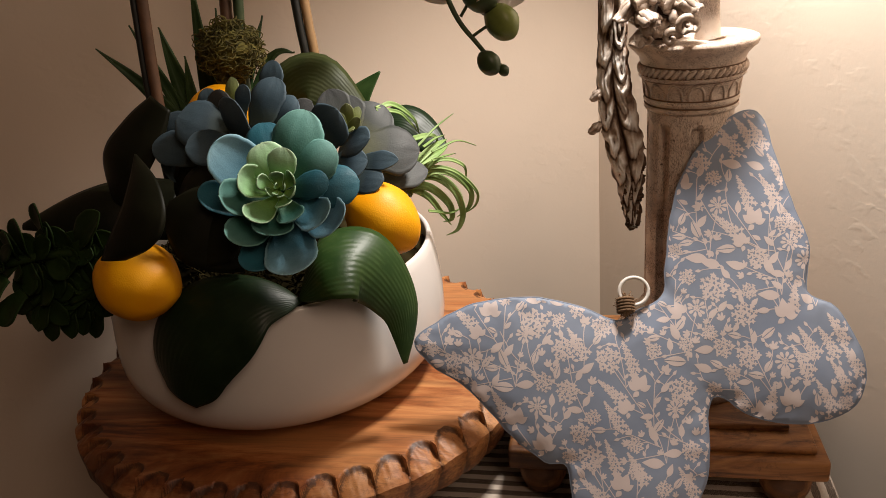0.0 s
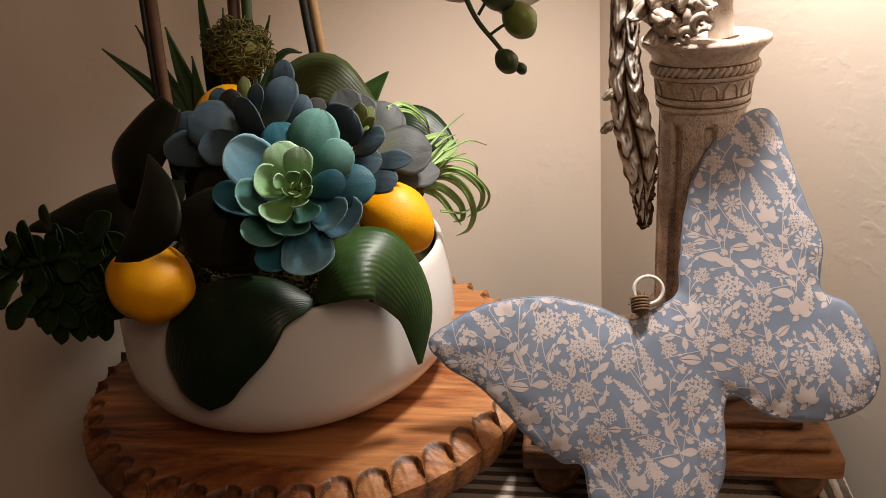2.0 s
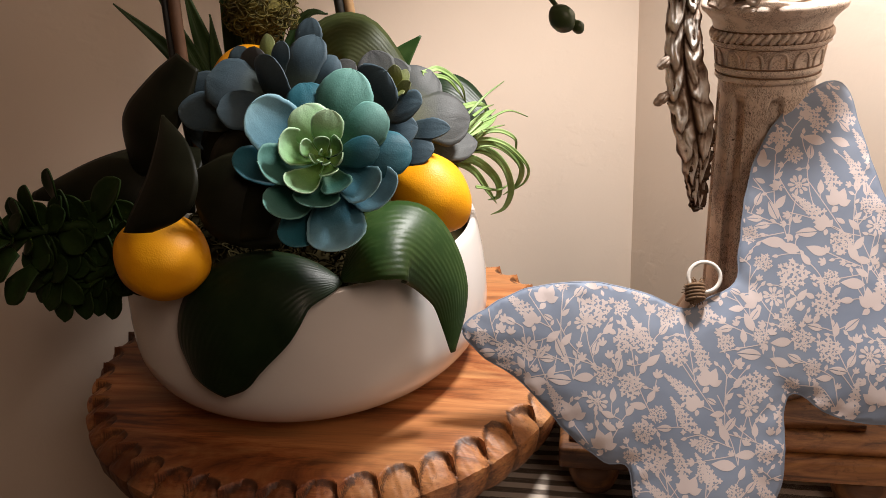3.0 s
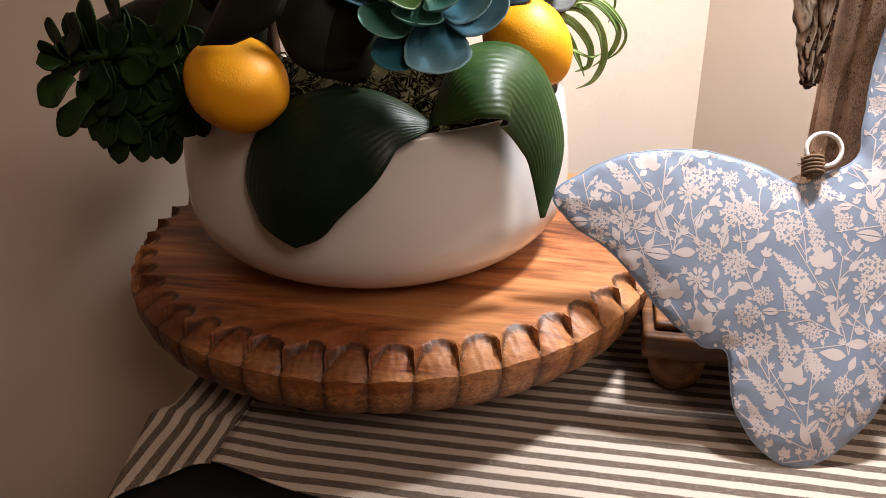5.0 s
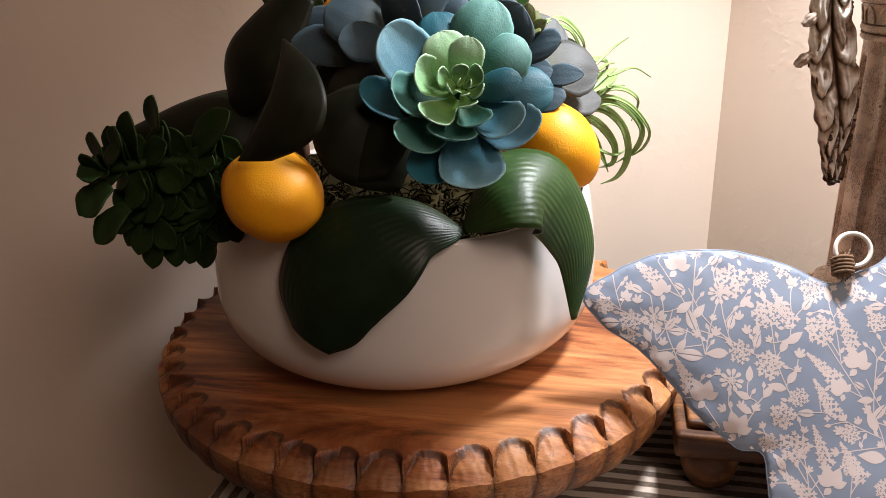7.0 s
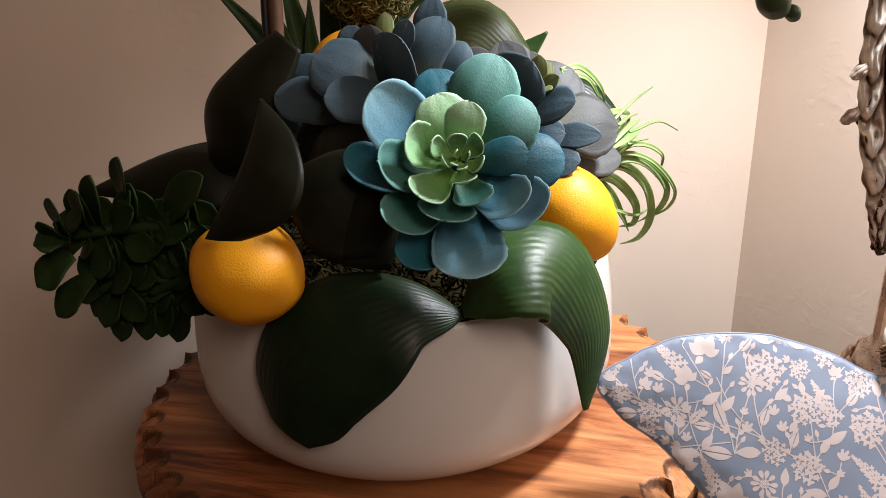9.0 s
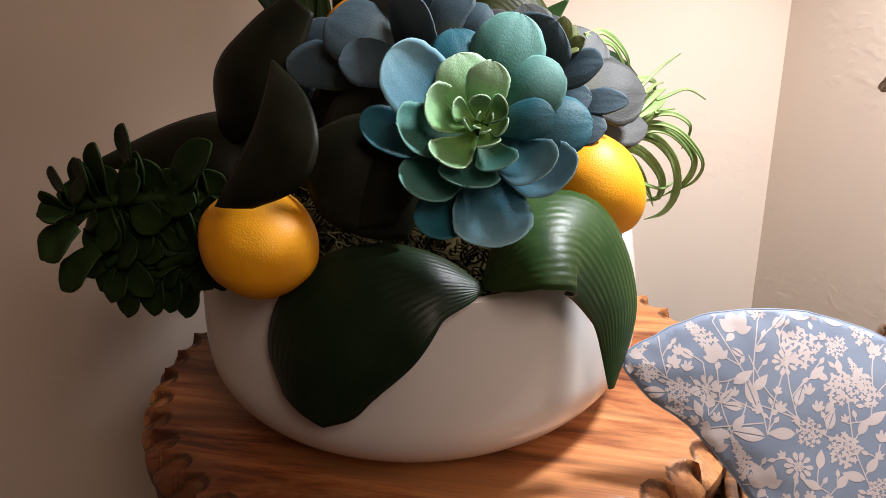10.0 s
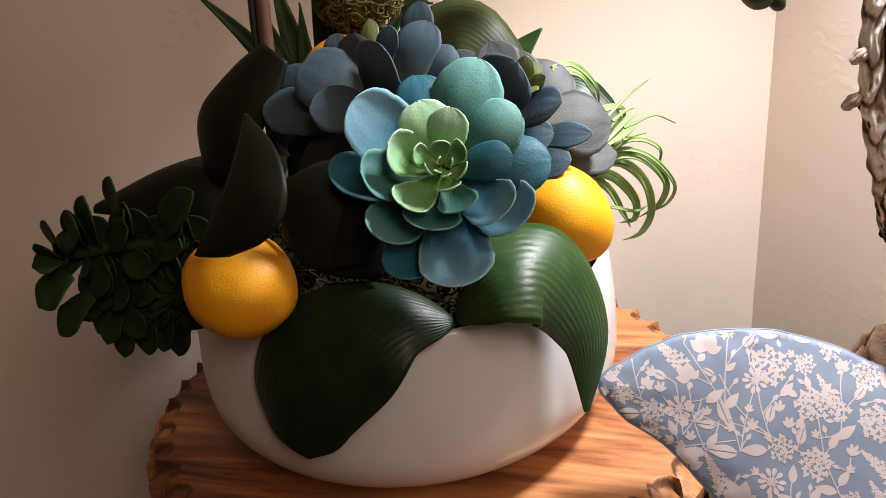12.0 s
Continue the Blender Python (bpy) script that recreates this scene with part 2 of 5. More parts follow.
PLASTER = plaster_material()
CEILING = plain_material("ceiling_paint", (0.75, 0.70, 0.64), 0.8, 0.04)
FLOOR = wood_material("floor_boards", (0.10, 0.05, 0.025), (0.2, 0.11, 0.06), (0.27, 0.16, 0.09), 0, 0.4)
BLACK = plain_material("black_lacquer", (0.006, 0.0055, 0.0055), 0.6, 0.3)
BLACK.node_tree.nodes["Principled BSDF"].inputs["Specular IOR Level"].default_value = 0.2
ACACIA = wood_material("acacia", (0.080, 0.018, 0.006), (0.34, 0.104, 0.029), (0.59, 0.268, 0.098), 0, 0.75, (0.42, 0.60), charred=True)
OAK = wood_material("worn_pine", (0.070, 0.023, 0.007), (0.25, 0.095, 0.027), (0.42, 0.185, 0.060), 0, 1.6, (0.45, 0.65), 0.6)
STRIPES_X = stripe_material("ticking_cloth", 1, 0.0)
STRIPES_Y = stripe_material("ticking_cloth_border", 0, 0.3)
GLAZE = ceramic_material()
LEMON = lemon_material()
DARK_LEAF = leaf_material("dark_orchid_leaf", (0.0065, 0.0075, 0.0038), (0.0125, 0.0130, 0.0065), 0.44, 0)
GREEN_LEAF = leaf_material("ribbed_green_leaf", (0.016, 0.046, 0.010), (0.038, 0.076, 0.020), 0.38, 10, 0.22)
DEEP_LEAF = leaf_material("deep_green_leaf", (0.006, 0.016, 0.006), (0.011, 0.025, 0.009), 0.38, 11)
OLIVE_LEAF = leaf_material("olive_leaf", (0.035, 0.05, 0.016), (0.06, 0.075, 0.025), 0.4, 10)
ALOE_LEAF = leaf_material("aloe_leaf", (0.025, 0.055, 0.018), (0.05, 0.09, 0.03), 0.4, 4)
SEDUM_LEAF = leaf_material("sedum_leaf", (0.010, 0.022, 0.005), (0.022, 0.043, 0.010), 0.46, 0)
AIR_LEAF = leaf_material("air_plant_leaf", (0.16, 0.27, 0.075), (0.29, 0.41, 0.15), 0.42, 3)
PETAL_GREEN = petal_material("pale_green_petal", (0.20, 0.36, 0.065), (0.16, 0.34, 0.115), (0.34, 0.56, 0.34), 0.6, 0.7)
# dark roots and middles under pale tips: depth between petals painted as colour
PETAL_SEA = petal_material("sea_green_petal", (0.06, 0.14, 0.055), (0.028, 0.125, 0.098), (0.105, 0.26, 0.23), 0.6, 0.5)
PETAL_TEAL = petal_material("teal_petal", (0.030, 0.10, 0.07), (0.010, 0.072, 0.095), (0.024, 0.135, 0.185), 0.5, 0.16)
PETAL_BLUE = petal_material("blue_petal", (0.030, 0.11, 0.12), (0.048, 0.165, 0.232), (0.22, 0.42, 0.53), 0.6, 0.55)
PETAL_SLATE = petal_material("slate_petal", (0.060, 0.085, 0.070), (0.024, 0.045, 0.060), (0.060, 0.098, 0.125), 0.6, 0.10)
PETAL_MAUVE = petal_material("grey_mauve_petal", (0.095, 0.10, 0.050), (0.046, 0.052, 0.048), (0.062, 0.065, 0.066), 0.55, 0.06)
PETAL_LIME = petal_material("lime_petal", (0.13, 0.16, 0.03), (0.14, 0.17, 0.042), (0.13, 0.15, 0.06), 0.55, 0.1)
BARK = plain_material("brown_stake", (0.13, 0.065, 0.035), 0.6, 0.3, 300)
TAN = plain_material("bamboo_stake", (0.34, 0.20, 0.09), 0.55, 0.2, 300)
BLACK_STEM = plain_material("black_stem", (0.012, 0.012, 0.010), 0.45, 0.3)
GREEN_STEM = plain_material("green_stem", (0.05, 0.075, 0.03), 0.5, 0.3, 400)
BUD_GREEN = plain_material("bud_green", (0.17, 0.21, 0.05), 0.4, 0.3, 300)
BUD_DARK = plain_material("bud_dark", (0.045, 0.07, 0.025), 0.42, 0.3, 300)
WHITE_PETAL = plain_material("white_orchid_petal", (0.82, 0.78, 0.74), 0.5, 0.04, 300)
MOSS = moss_material()
# bowl moss and its strands: the plants' shade is put into their colour
SHADED_MOSS = plain_material("shaded_moss_bed", (0.026, 0.020, 0.008), 0.95, 0.5, 400)
SHADED_MOSS.node_tree.nodes["Principled BSDF"].inputs["Specular IOR Level"].default_value = 0.05
SHADED_STRAND = plain_material("shaded_moss_strand", (0.022, 0.017, 0.006), 0.95, 0.5, 400)
SHADED_STRAND.node_tree.nodes["Principled BSDF"].inputs["Specular IOR Level"].default_value = 0.05
CREAM = crackle_material()
WASH = plain_material("brown_antique_wash", (0.16, 0.085, 0.045), 0.7, 0.35, 300)
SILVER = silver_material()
BLUE_CLOTH = fabric_material("blue_oilcloth", (0.225, 0.270, 0.360), (0.26, 0.305, 0.39))
PRINT = fabric_material("pale_print", (0.63, 0.54, 0.525), (0.67, 0.58, 0.56))
WHITE_RING = plain_material("white_plastic", (0.78, 0.75, 0.70), 0.35, 0.04)
JUTE = plain_material("jute_twine", (0.20, 0.12, 0.065), 0.9, 0.4, 900)


# ---- mesh helpers ----
def mesh(name, verts, faces, material, parent=None, label="", uvs=None, smooth=True):
    data = bpy.data.meshes.new(name)
    data.from_pydata([tuple(v) for v in verts], [], faces)
    if uvs is not None:
        layer = data.uv_layers.new(name="UVMap")
        idx = np.zeros(len(data.loops), dtype=np.int32)
        data.loops.foreach_get("vertex_index", idx)
        layer.data.foreach_set("uv", np.asarray(uvs, dtype=np.float32)[idx].ravel())
    data.materials.append(material)
    if smooth:
        data.polygons.foreach_set("use_smooth", [True] * len(data.polygons))
    data.update()
    ob = new(name, data)
    if parent is not None:
        ob.parent = parent
    if label:
        tagged(ob, label)
    return ob


def part(name, bm, material, parent=None, label="", smooth=True):
    data = bpy.data.meshes.new(name)
    bm.normal_update()
    bm.to_mesh(data)
    bm.free()
    data.materials.append(material)
    if smooth:
        data.polygons.foreach_set("use_smooth", [True] * len(data.polygons))
    ob = new(name, data)
    if parent is not None:
        ob.parent = parent
    if label:
        tagged(ob, label)
    return ob


def thing(name, label, category, place=(0, 0, 0), group="", kind=""):
    ob = new(name)
    ob.empty_display_size = 0.02
    ob.matrix_world = pose(*place) if not isinstance(place, Matrix) else place
    return tagged(ob, label, category, group, kind)


def spline(pts, u):
    """Point at u (0 to 1) on a smooth curve through pts."""
    n = len(pts) - 1
    s = min(max(u, 0), 1) * n
    i = min(int(s), n - 1)
    f = s - i
    p = [np.asarray(pts[min(max(k, 0), n)], dtype=float) for k in (i - 1, i, i + 1, i + 2)]
    return 0.5 * ((2 * p[1]) + (p[2] - p[0]) * f + (2 * p[0] - 5 * p[1] + 4 * p[2] - p[3]) * f ** 2 + (3 * p[1] - p[0] - 3 * p[2] + p[3]) * f ** 3)


def shell(fn, nu, nv, thick):
    """Closed sheet: grid of fn(u, v), u in 0..1 and v in -1..1, with a second skin underneath."""
    g = np.array([[fn(i / nu, -1 + 2 * j / nv) for j in range(nv + 1)] for i in range(nu + 1)])
    du, dv = np.gradient(g, axis=0), np.gradient(g, axis=1)
    nr = np.cross(du, dv)
    nr /= np.maximum(np.linalg.norm(nr, axis=2, keepdims=True), 1e-9)
    low = g - nr * thick
    w = nv + 1
    k = (nu + 1) * w
    verts = np.concatenate([g.reshape(-1, 3), low.reshape(-1, 3)])
    uv = [(i / nu, j / nv) for i in range(nu + 1) for j in range(w)] * 2
    faces = []
    for i in range(nu):
        for j in range(nv):
            a, b, c, d = i * w + j, (i + 1) * w + j, (i + 1) * w + j + 1, i * w + j + 1
            faces += [(a, b, c, d), (k + d, k + c, k + b, k + a)]
    ring = [j for j in range(nv)] + [i * w + nv for i in range(nu)] + [nu * w + j for j in range(nv, 0, -1)] + [i * w for i in range(nu, 0, -1)]
    for a, b in zip(ring, ring[1:] + ring[:1]):
        faces.append((a, b, k + b, k + a))
    return verts, faces, uv


def unit(v):
    v = np.asarray(v, dtype=float)
    return v / max(np.linalg.norm(v), 1e-9)


def blade(name, spine, facing, widths, material, parent, label="", cup=0.2, nu=18, nv=8, thick=0.0012, ripple=0.0, across=None, lean=0.0):
    """Leaf along a spine of points; facing: way its upper side looks, from root to tip; widths: half widths along it; across: fixed way of its width; lean: how much wider one half is."""
    def fn(u, v):
        p = spline(spine, u)
        t = unit(spline(spine, min(u + 0.02, 1)) - spline(spine, max(u - 0.02, 0)))
        up = unit(spline(facing, u))
        side = unit(np.cross(t, up))
        up = np.cross(side, t)
        if across is not None:
            side = unit(across)
        v = v * (1 + lean) + lean
        w = float(spline([(x,) for x in widths], u)[0])
        return p + side * w * v + up * (cup * w * v * v + ripple * w * math.sin(9 * u + 2 * v) * abs(v))
    verts, faces, uv = shell(fn, nu, nv, thick)
    return mesh(name, verts, faces, material, parent, label, uv)


def tube(path, radii, sides=8, close=True):
    """Round bar along a list of points."""
    path = [np.asarray(p, dtype=float) for p in path]
    verts, faces = [], []
    ref = np.array([0.13, 0.31, 0.94])
    for i, p in enumerate(path):
        t = unit(path[min(i + 1, len(path) - 1)] - path[max(i - 1, 0)])
        a = unit(np.cross(t, ref))
        b = np.cross(t, a)
        r = radii[i] if hasattr(radii, "__len__") else radii
        for k in range(sides):
            q = 2 * math.pi * k / sides
            verts.append(p + r * (a * math.cos(q) + b * math.sin(q)))
    for i in range(len(path) - 1):
        for k in range(sides):
            k2 = (k + 1) % sides
            faces.append((i * sides + k, i * sides + k2, (i + 1) * sides + k2, (i + 1) * sides + k))
    if close:
        faces += [tuple(range(sides))[::-1], tuple(range((len(path) - 1) * sides, len(path) * sides))]
    return verts, faces


def lathe(profile, sides=64, wobble=None):
    """Turned body from (radius, height) pairs; wobble(angle, i) scales a radius."""
    verts, faces = [], []
    m = len(profile)
    for k in range(sides):
        a = 2 * math.pi * k / sides
        for i, (r, z) in enumerate(profile):
            q = r * (wobble(a, i) if wobble else 1)
            verts.append((q * math.cos(a), q * math.sin(a), z))
    for k in range(sides):
        k2 = (k + 1) % sides
        for i in range(m - 1):
            faces.append((k * m + i, k2 * m + i, k2 * m + i + 1, k * m + i + 1))
    return verts, faces


def merge(*chunks):
    verts, faces = [], []
    for v, f in chunks:
        o = len(verts)
        verts += [tuple(p) for p in v]
        faces += [tuple(i + o for i in q) for q in f]
    return verts, faces


def box(x0, y0, z0, x1, y1, z1, bevel=0.002, segments=2):
    bm = bmesh.new()
    bmesh.ops.create_cube(bm, size=1)
    for v in bm.verts:
        v.co = ((x0 + x1) / 2 + v.co.x * (x1 - x0), (y0 + y1) / 2 + v.co.y * (y1 - y0), (z0 + z1) / 2 + v.co.z * (z1 - z0))
    if bevel:
        bmesh.ops.bevel(bm, geom=bm.edges[:], offset=bevel, segments=segments, affect="EDGES", profile=0.6)
    return bm


def blob(centre, radii, seed=0, lump=0.0, rings=16, sides=24, axis=None, end=0.0):
    """Egg-like body with lumps; end: how far its poles are drawn out along the axis."""
    verts, faces = [], []
    turn = Vector((0, 0, 1)).rotation_difference(Vector(axis if axis is not None else (0, 0, 1))).to_matrix()
    for i in range(rings + 1):
        a = math.pi * i / rings
        for k in range(sides):
            b = 2 * math.pi * k / sides
            d = Vector((math.sin(a) * math.cos(b), math.sin(a) * math.sin(b), math.cos(a)))
            s = 1 + lump * noise.noise(d * 1.7 + Vector((seed, seed, 0)))
            z = d.z * s + end * (d.z ** 9)
            p = turn @ Vector((d.x * radii[0] * s, d.y * radii[1] * s, z * radii[2]))
            verts.append(tuple(p + Vector(centre)))
    for i in range(rings):
        for k in range(sides):
            k2 = (k + 1) % sides
            faces.append((i * sides + k, (i + 1) * sides + k, (i + 1) * sides + k2, i * sides + k2))
    return verts, faces


# ---- the room ----
CORNER = Vector((0.024, 1.13, 0))
ANGLE = radians(28)
LEFT_WAY = Vector((-math.cos(ANGLE), -math.sin(ANGLE), 0))
RIGHT_WAY = Vector((math.sin(ANGLE), -math.cos(ANGLE), 0))
FLOOR_Z, CEIL_Z, SPAN = -0.84, 1.62, 3.2


def wall(name, start, way, out, label):
    a, b = start - way * 0.1, start + way * (SPAN + 0.1)
    verts = []
    for z in (FLOOR_Z, CEIL_Z):
        for p in (a, b, b + out * 0.1, a + out * 0.1):
            verts.append((p.x, p.y, z))
    faces = [(0, 1, 2, 3), (7, 6, 5, 4), (0, 4, 5, 1), (1, 5, 6, 2), (2, 6, 7, 3), (3, 7, 4, 0)]
    ob = mesh(name, verts, faces, PLASTER, smooth=False)
    return tagged(ob, label, "wall", kind="structure")


far = CORNER + LEFT_WAY * SPAN + RIGHT_WAY * SPAN
wall("wall_left", CORNER, LEFT_WAY, -RIGHT_WAY, "cream hand-trowelled plaster wall")
wall("wall_right", CORNER, RIGHT_WAY, -LEFT_WAY, "cream hand-trowelled plaster wall meeting at a corner")
wall("wall_behind", far, -LEFT_WAY, RIGHT_WAY, "plain cream plaster wall")
wall("wall_side", far, -RIGHT_WAY, LEFT_WAY, "plain cream plaster wall")


def slab(name, z0, z1, material, label, category):
    pts = [CORNER - (LEFT_WAY + RIGHT_WAY) * 0.1, CORNER + LEFT_WAY * (SPAN + 0.1) - RIGHT_WAY * 0.1, far + (LEFT_WAY + RIGHT_WAY) * 0.1, CORNER + RIGHT_WAY * (SPAN + 0.1) - LEFT_WAY * 0.1]
    verts = [(p.x, p.y, z) for z in (z0, z1) for p in pts]
    faces = [(3, 2, 1, 0), (4, 5, 6, 7), (0, 1, 5, 4), (1, 2, 6, 5), (2, 3, 7, 6), (3, 0, 4, 7)]
    return tagged(mesh(name, verts, faces, material, smooth=False), label, category, kind="structure")


slab("floor", FLOOR_Z - 0.05, FLOOR_Z, FLOOR, "dark wooden floor", "floor")
slab("ceiling", CEIL_Z, CEIL_Z + 0.05, CEILING, "plain white ceiling", "ceiling")

# ---- the black corner table ----
TOP = -0.0905
table = thing("side_table", "black lacquered side table standing in a corner", "table", (-0.09, 0.6, FLOOR_Z))
bm = bmesh.new()
outline = [(-0.418, 0.27), (0.224, 0.27), (0.224, 0.66), (0.15, 0.82), (-0.10, 0.87), (-0.418, 0.82)]
low = [bm.verts.new((x + 0.09, y - 0.6, TOP - 0.03 - FLOOR_Z)) for x, y in outline]
high = [bm.verts.new((x + 0.09, y - 0.6, TOP - FLOOR_Z)) for x, y in outline]
bm.faces.new(low[::-1])
bm.faces.new(high)
for i in range(6):
    bm.faces.new((low[i], low[(i + 1) % 6], high[(i + 1) % 6], high[i]))
bmesh.ops.bevel(bm, geom=bm.edges[:], offset=0.004, segments=2, affect="EDGES")
part("tabletop", bm, BLACK, table, smooth=False)
for x, y in ((-0.39, 0.30), (0.19, 0.30), (-0.39, 0.78), (0.18, 0.66)):
    part("leg", box(x + 0.07, y - 0.62, 0, x + 0.11, y - 0.58, TOP - 0.0305 - FLOOR_Z, 0.003), BLACK, table, smooth=False)

# ---- the striped runner ----
runner = thing("table_runner", "ecru and charcoal striped ticking runner with seamed side borders", "table runner", (0, 0, 0))
CLOTH = -0.088


def ripple(x, y):
    return 0.0012 * noise.noise(Vector((x * 14, y * 14, 2.0))) + 0.0004 * noise.noise(Vector((x * 60, y * 60, 5.0)))


def front_hem(x):
    return float(spline([(0.434,), (0.418,), (0.409,), (0.404,), (0.402,), (0.402,), (0.402,), (0.402,)], (x + 0.36) / 0.58)[0])


def main_cloth(u, v):
    x = -0.358 + 0.555 * u
    y0 = front_hem(x)
    y = y0 + (0.80 - y0) * (v + 1) / 2
    lift = 0.004 * math.exp(-((x + 0.36) / 0.035) ** 2) * math.exp(-((y - 0.43) / 0.06) ** 2)
    return np.array((x, y, CLOTH + ripple(x, y) + lift))


verts, faces, uv = shell(main_cloth, 90, 70, 0.0014)
mesh("cloth", verts, faces, STRIPES_X, runner)


def border_cloth(u, v):
    """Side border, whose near half is pulled outwards at a crease."""
    y0, y1 = 0.434 - 0.049 * u ** 1.3, 0.80
    s = (v + 1) / 2
    y = y0 + (y1 - y0) * s ** 1.4
    crease = 0.012 * (1 / (1 + math.exp((y - 0.481) / 0.0025)))
    x = -0.3595 - u * (0.060 + crease)
    if y < 0.48:
        x += u * (0.48 - y) * 0.22
    z = CLOTH + 0.0015 * math.sin(u * 9) * (1 - s) + 0.003 * math.exp(-((y - 0.481) / 0.008) ** 2) + ripple(x, y)
    return np.array((x, y, max(z, CLOTH - 0.0008)))


verts, faces, uv = shell(border_cloth, 24, 90, 0.0014)
mesh("border", verts, faces, STRIPES_Y, runner)


def border_far(u, v):
    x = 0.1985 + 0.029 * u
    y = 0.402 + 0.30 * (v + 1) / 2
    return np.array((x, y, CLOTH + ripple(x, y)))


verts, faces, uv = shell(lambda u, v: border_far(u, -v), 8, 40, 0.0014)
mesh("border", verts, faces, STRIPES_Y, runner)
for y0, y1, x in ((0.436, 0.79, -0.3588),):
    v_, f_ = tube([(x, y, CLOTH + 0.001 + ripple(x, y)) for y in np.linspace(y0, y1, 40)], 0.0013, 6)
    mesh("seam", v_, f_, STRIPES_X, runner)

# ---- the carved wooden riser ----
RISER = (-0.2815, 0.6765)
RISER_TOP, RISER_LOW = 0.003, -0.0440
riser = thing("wooden_riser", "round acacia wood riser with a carved scalloped edge", "riser", (RISER[0], RISER[1], CLOTH))
LOBES = 47
SIDES = LOBES * 24


def lobe(a, skew=0.0):
    """Place across one scallop, -1 to 1."""
    f = (a / (2 * math.pi) * LOBES + 0.35 + skew) % 1.0
    return 2 * f - 1


verts, faces = [], []
rings = [(0.0, 0), (0.06, 0), (0.11, 0), (0.15, 0), (0.185, 0), (0.200, 0), (0.207, 0)]
top_z, low_z = RISER_TOP - CLOTH, RISER_LOW - CLOTH
SLANT, WALL = 14, 6
PROFILE = 7 + SLANT + WALL
burn = []
for k in range(SIDES):
    a = 2 * math.pi * k / SIDES
    for r, _ in rings:
        verts.append((r * math.cos(a), r * math.sin(a), top_z + 0.0006 * noise.noise(Vector((r * math.cos(a) * 20, r * math.sin(a) * 20, 1)))))
        burn.append((0.0, 0.0))
    num = int(a / (2 * math.pi) * LOBES)
    jit = 1 + 0.22 * noise.noise(Vector((num * 3.7, 0.5, 0)))
    for j in range(SLANT + WALL):
        s = lobe(a, 0.22 * j / (SLANT + WALL - 1))
        bulge = math.sqrt(max(0.0, 1 - s * s))
        if j < SLANT:
            g = (j + 1) / SLANT
            r = 0.207 + 0.026 * g
            start = 0.2290 - 0.0215 * jit * bulge
            drop = max(0.0, r - start)
            q = r - 0.207
            z = top_z - (0.36 * q + 0.16 * q * q / 0.02 + 0.0030 * s * s * min(1.0, drop / 0.004) + 0.0009 * noise.noise(Vector((a * 60, r * 160, 3)))) * min(1.0, drop / 0.0045) ** 0.8
            r -= 0.0028 * (1 - bulge) * g
            char = math.exp(-((drop - 0.003) / 0.0035) ** 2) if drop > 0 else 0.0
            burn.append((0.10 + max(char * 0.62, 0.50 * abs(s) ** 6), min(1.0, drop / 0.0015)))
        else:
            g = (j - SLANT + 1) / WALL
            r = 0.233 - 0.0028 * (1 - bulge) + 0.0010 * noise.noise(Vector((a * 40, j * 0.9, 7))) + 0.0006 * bulge * math.sin(math.pi * g) - 0.008 * g ** 2.2
            edge_z = top_z - 0.0147 - 0.0030 * s * s
            z = edge_z + (low_z - edge_z) * g
            burn.append((0.16 + 0.40 * abs(s) ** 4 + 0.30 * g, 1.0))
        verts.append((r * math.cos(a), r * math.sin(a), z))
m = PROFILE
for k in range(SIDES):
    k2 = (k + 1) % SIDES
    for i in range(m - 1):
        faces.append((k * m + i, k * m + i + 1, k2 * m + i + 1, k2 * m + i))
faces.append(tuple(k * m + m - 1 for k in range(SIDES))[::-1])
board = mesh("board", verts, faces, ACACIA, riser, uvs=burn)
board.data.set_sharp_from_angle(angle=radians(24))
for a, far in ((80, 0.11), (200, 0.11), (320, 0.11), (258, 0.166)):
    x, y = far * math.cos(radians(a)), far * math.sin(radians(a))
    v_, f_ = lathe([(0.001, 0.0), (0.010, 0.0), (0.015, 0.006), (0.017, 0.016), (0.014, 0.028), (0.010, 0.036), (0.010, 0.044), (0.001, 0.044)], 24)
    ob = mesh("foot", v_, f_, BLACK, riser, "black ball foot")
    ob.location = (x, y, 0)

# ---- the white planter ----
POT = (-0.2863, 0.6535)
planter = thing("planter", "wide round white glazed ceramic planter bowl", "planter", (POT[0], POT[1], RISER_TOP + 0.0005))
prof = [(0.001, 0.0), (0.078, 0.0)]
for q in np.linspace(0.06, 1, 15):
    q *= math.pi / 2
    prof.append((0.0818 + 0.0776 * math.sin(q) ** 0.9, 0.0591 * (1 - math.cos(q) ** 0.9)))
prof += [(0.1590, 0.078), (0.1572, 0.100), (0.1540, 0.122), (0.1522, 0.1300), (0.1508, 0.1318), (0.1488, 0.1322), (0.1470, 0.130), (0.1468, 0.120), (0.148, 0.10), (0.147, 0.06), (0.13, 0.02), (0.001, 0.015)]
v_, f_ = lathe(prof, 96)
mesh("bowl", v_, f_, GLAZE, planter)
verts, faces = [], []
for k in range(96):
    a = 2 * math.pi * k / 96
    for i in range(22):
        r = 0.1462 * i / 21
        z = 0.112 + 0.05 * (1 - (r / 0.147) ** 2) + 0.010 * noise.noise(Vector((r * math.cos(a) * 55, r * math.sin(a) * 55, 3))) + 0.004 * noise.noise(Vector((r * math.cos(a) * 200, r * math.sin(a) * 200, 3)))
        verts.append((r * math.cos(a), r * math.sin(a), z))
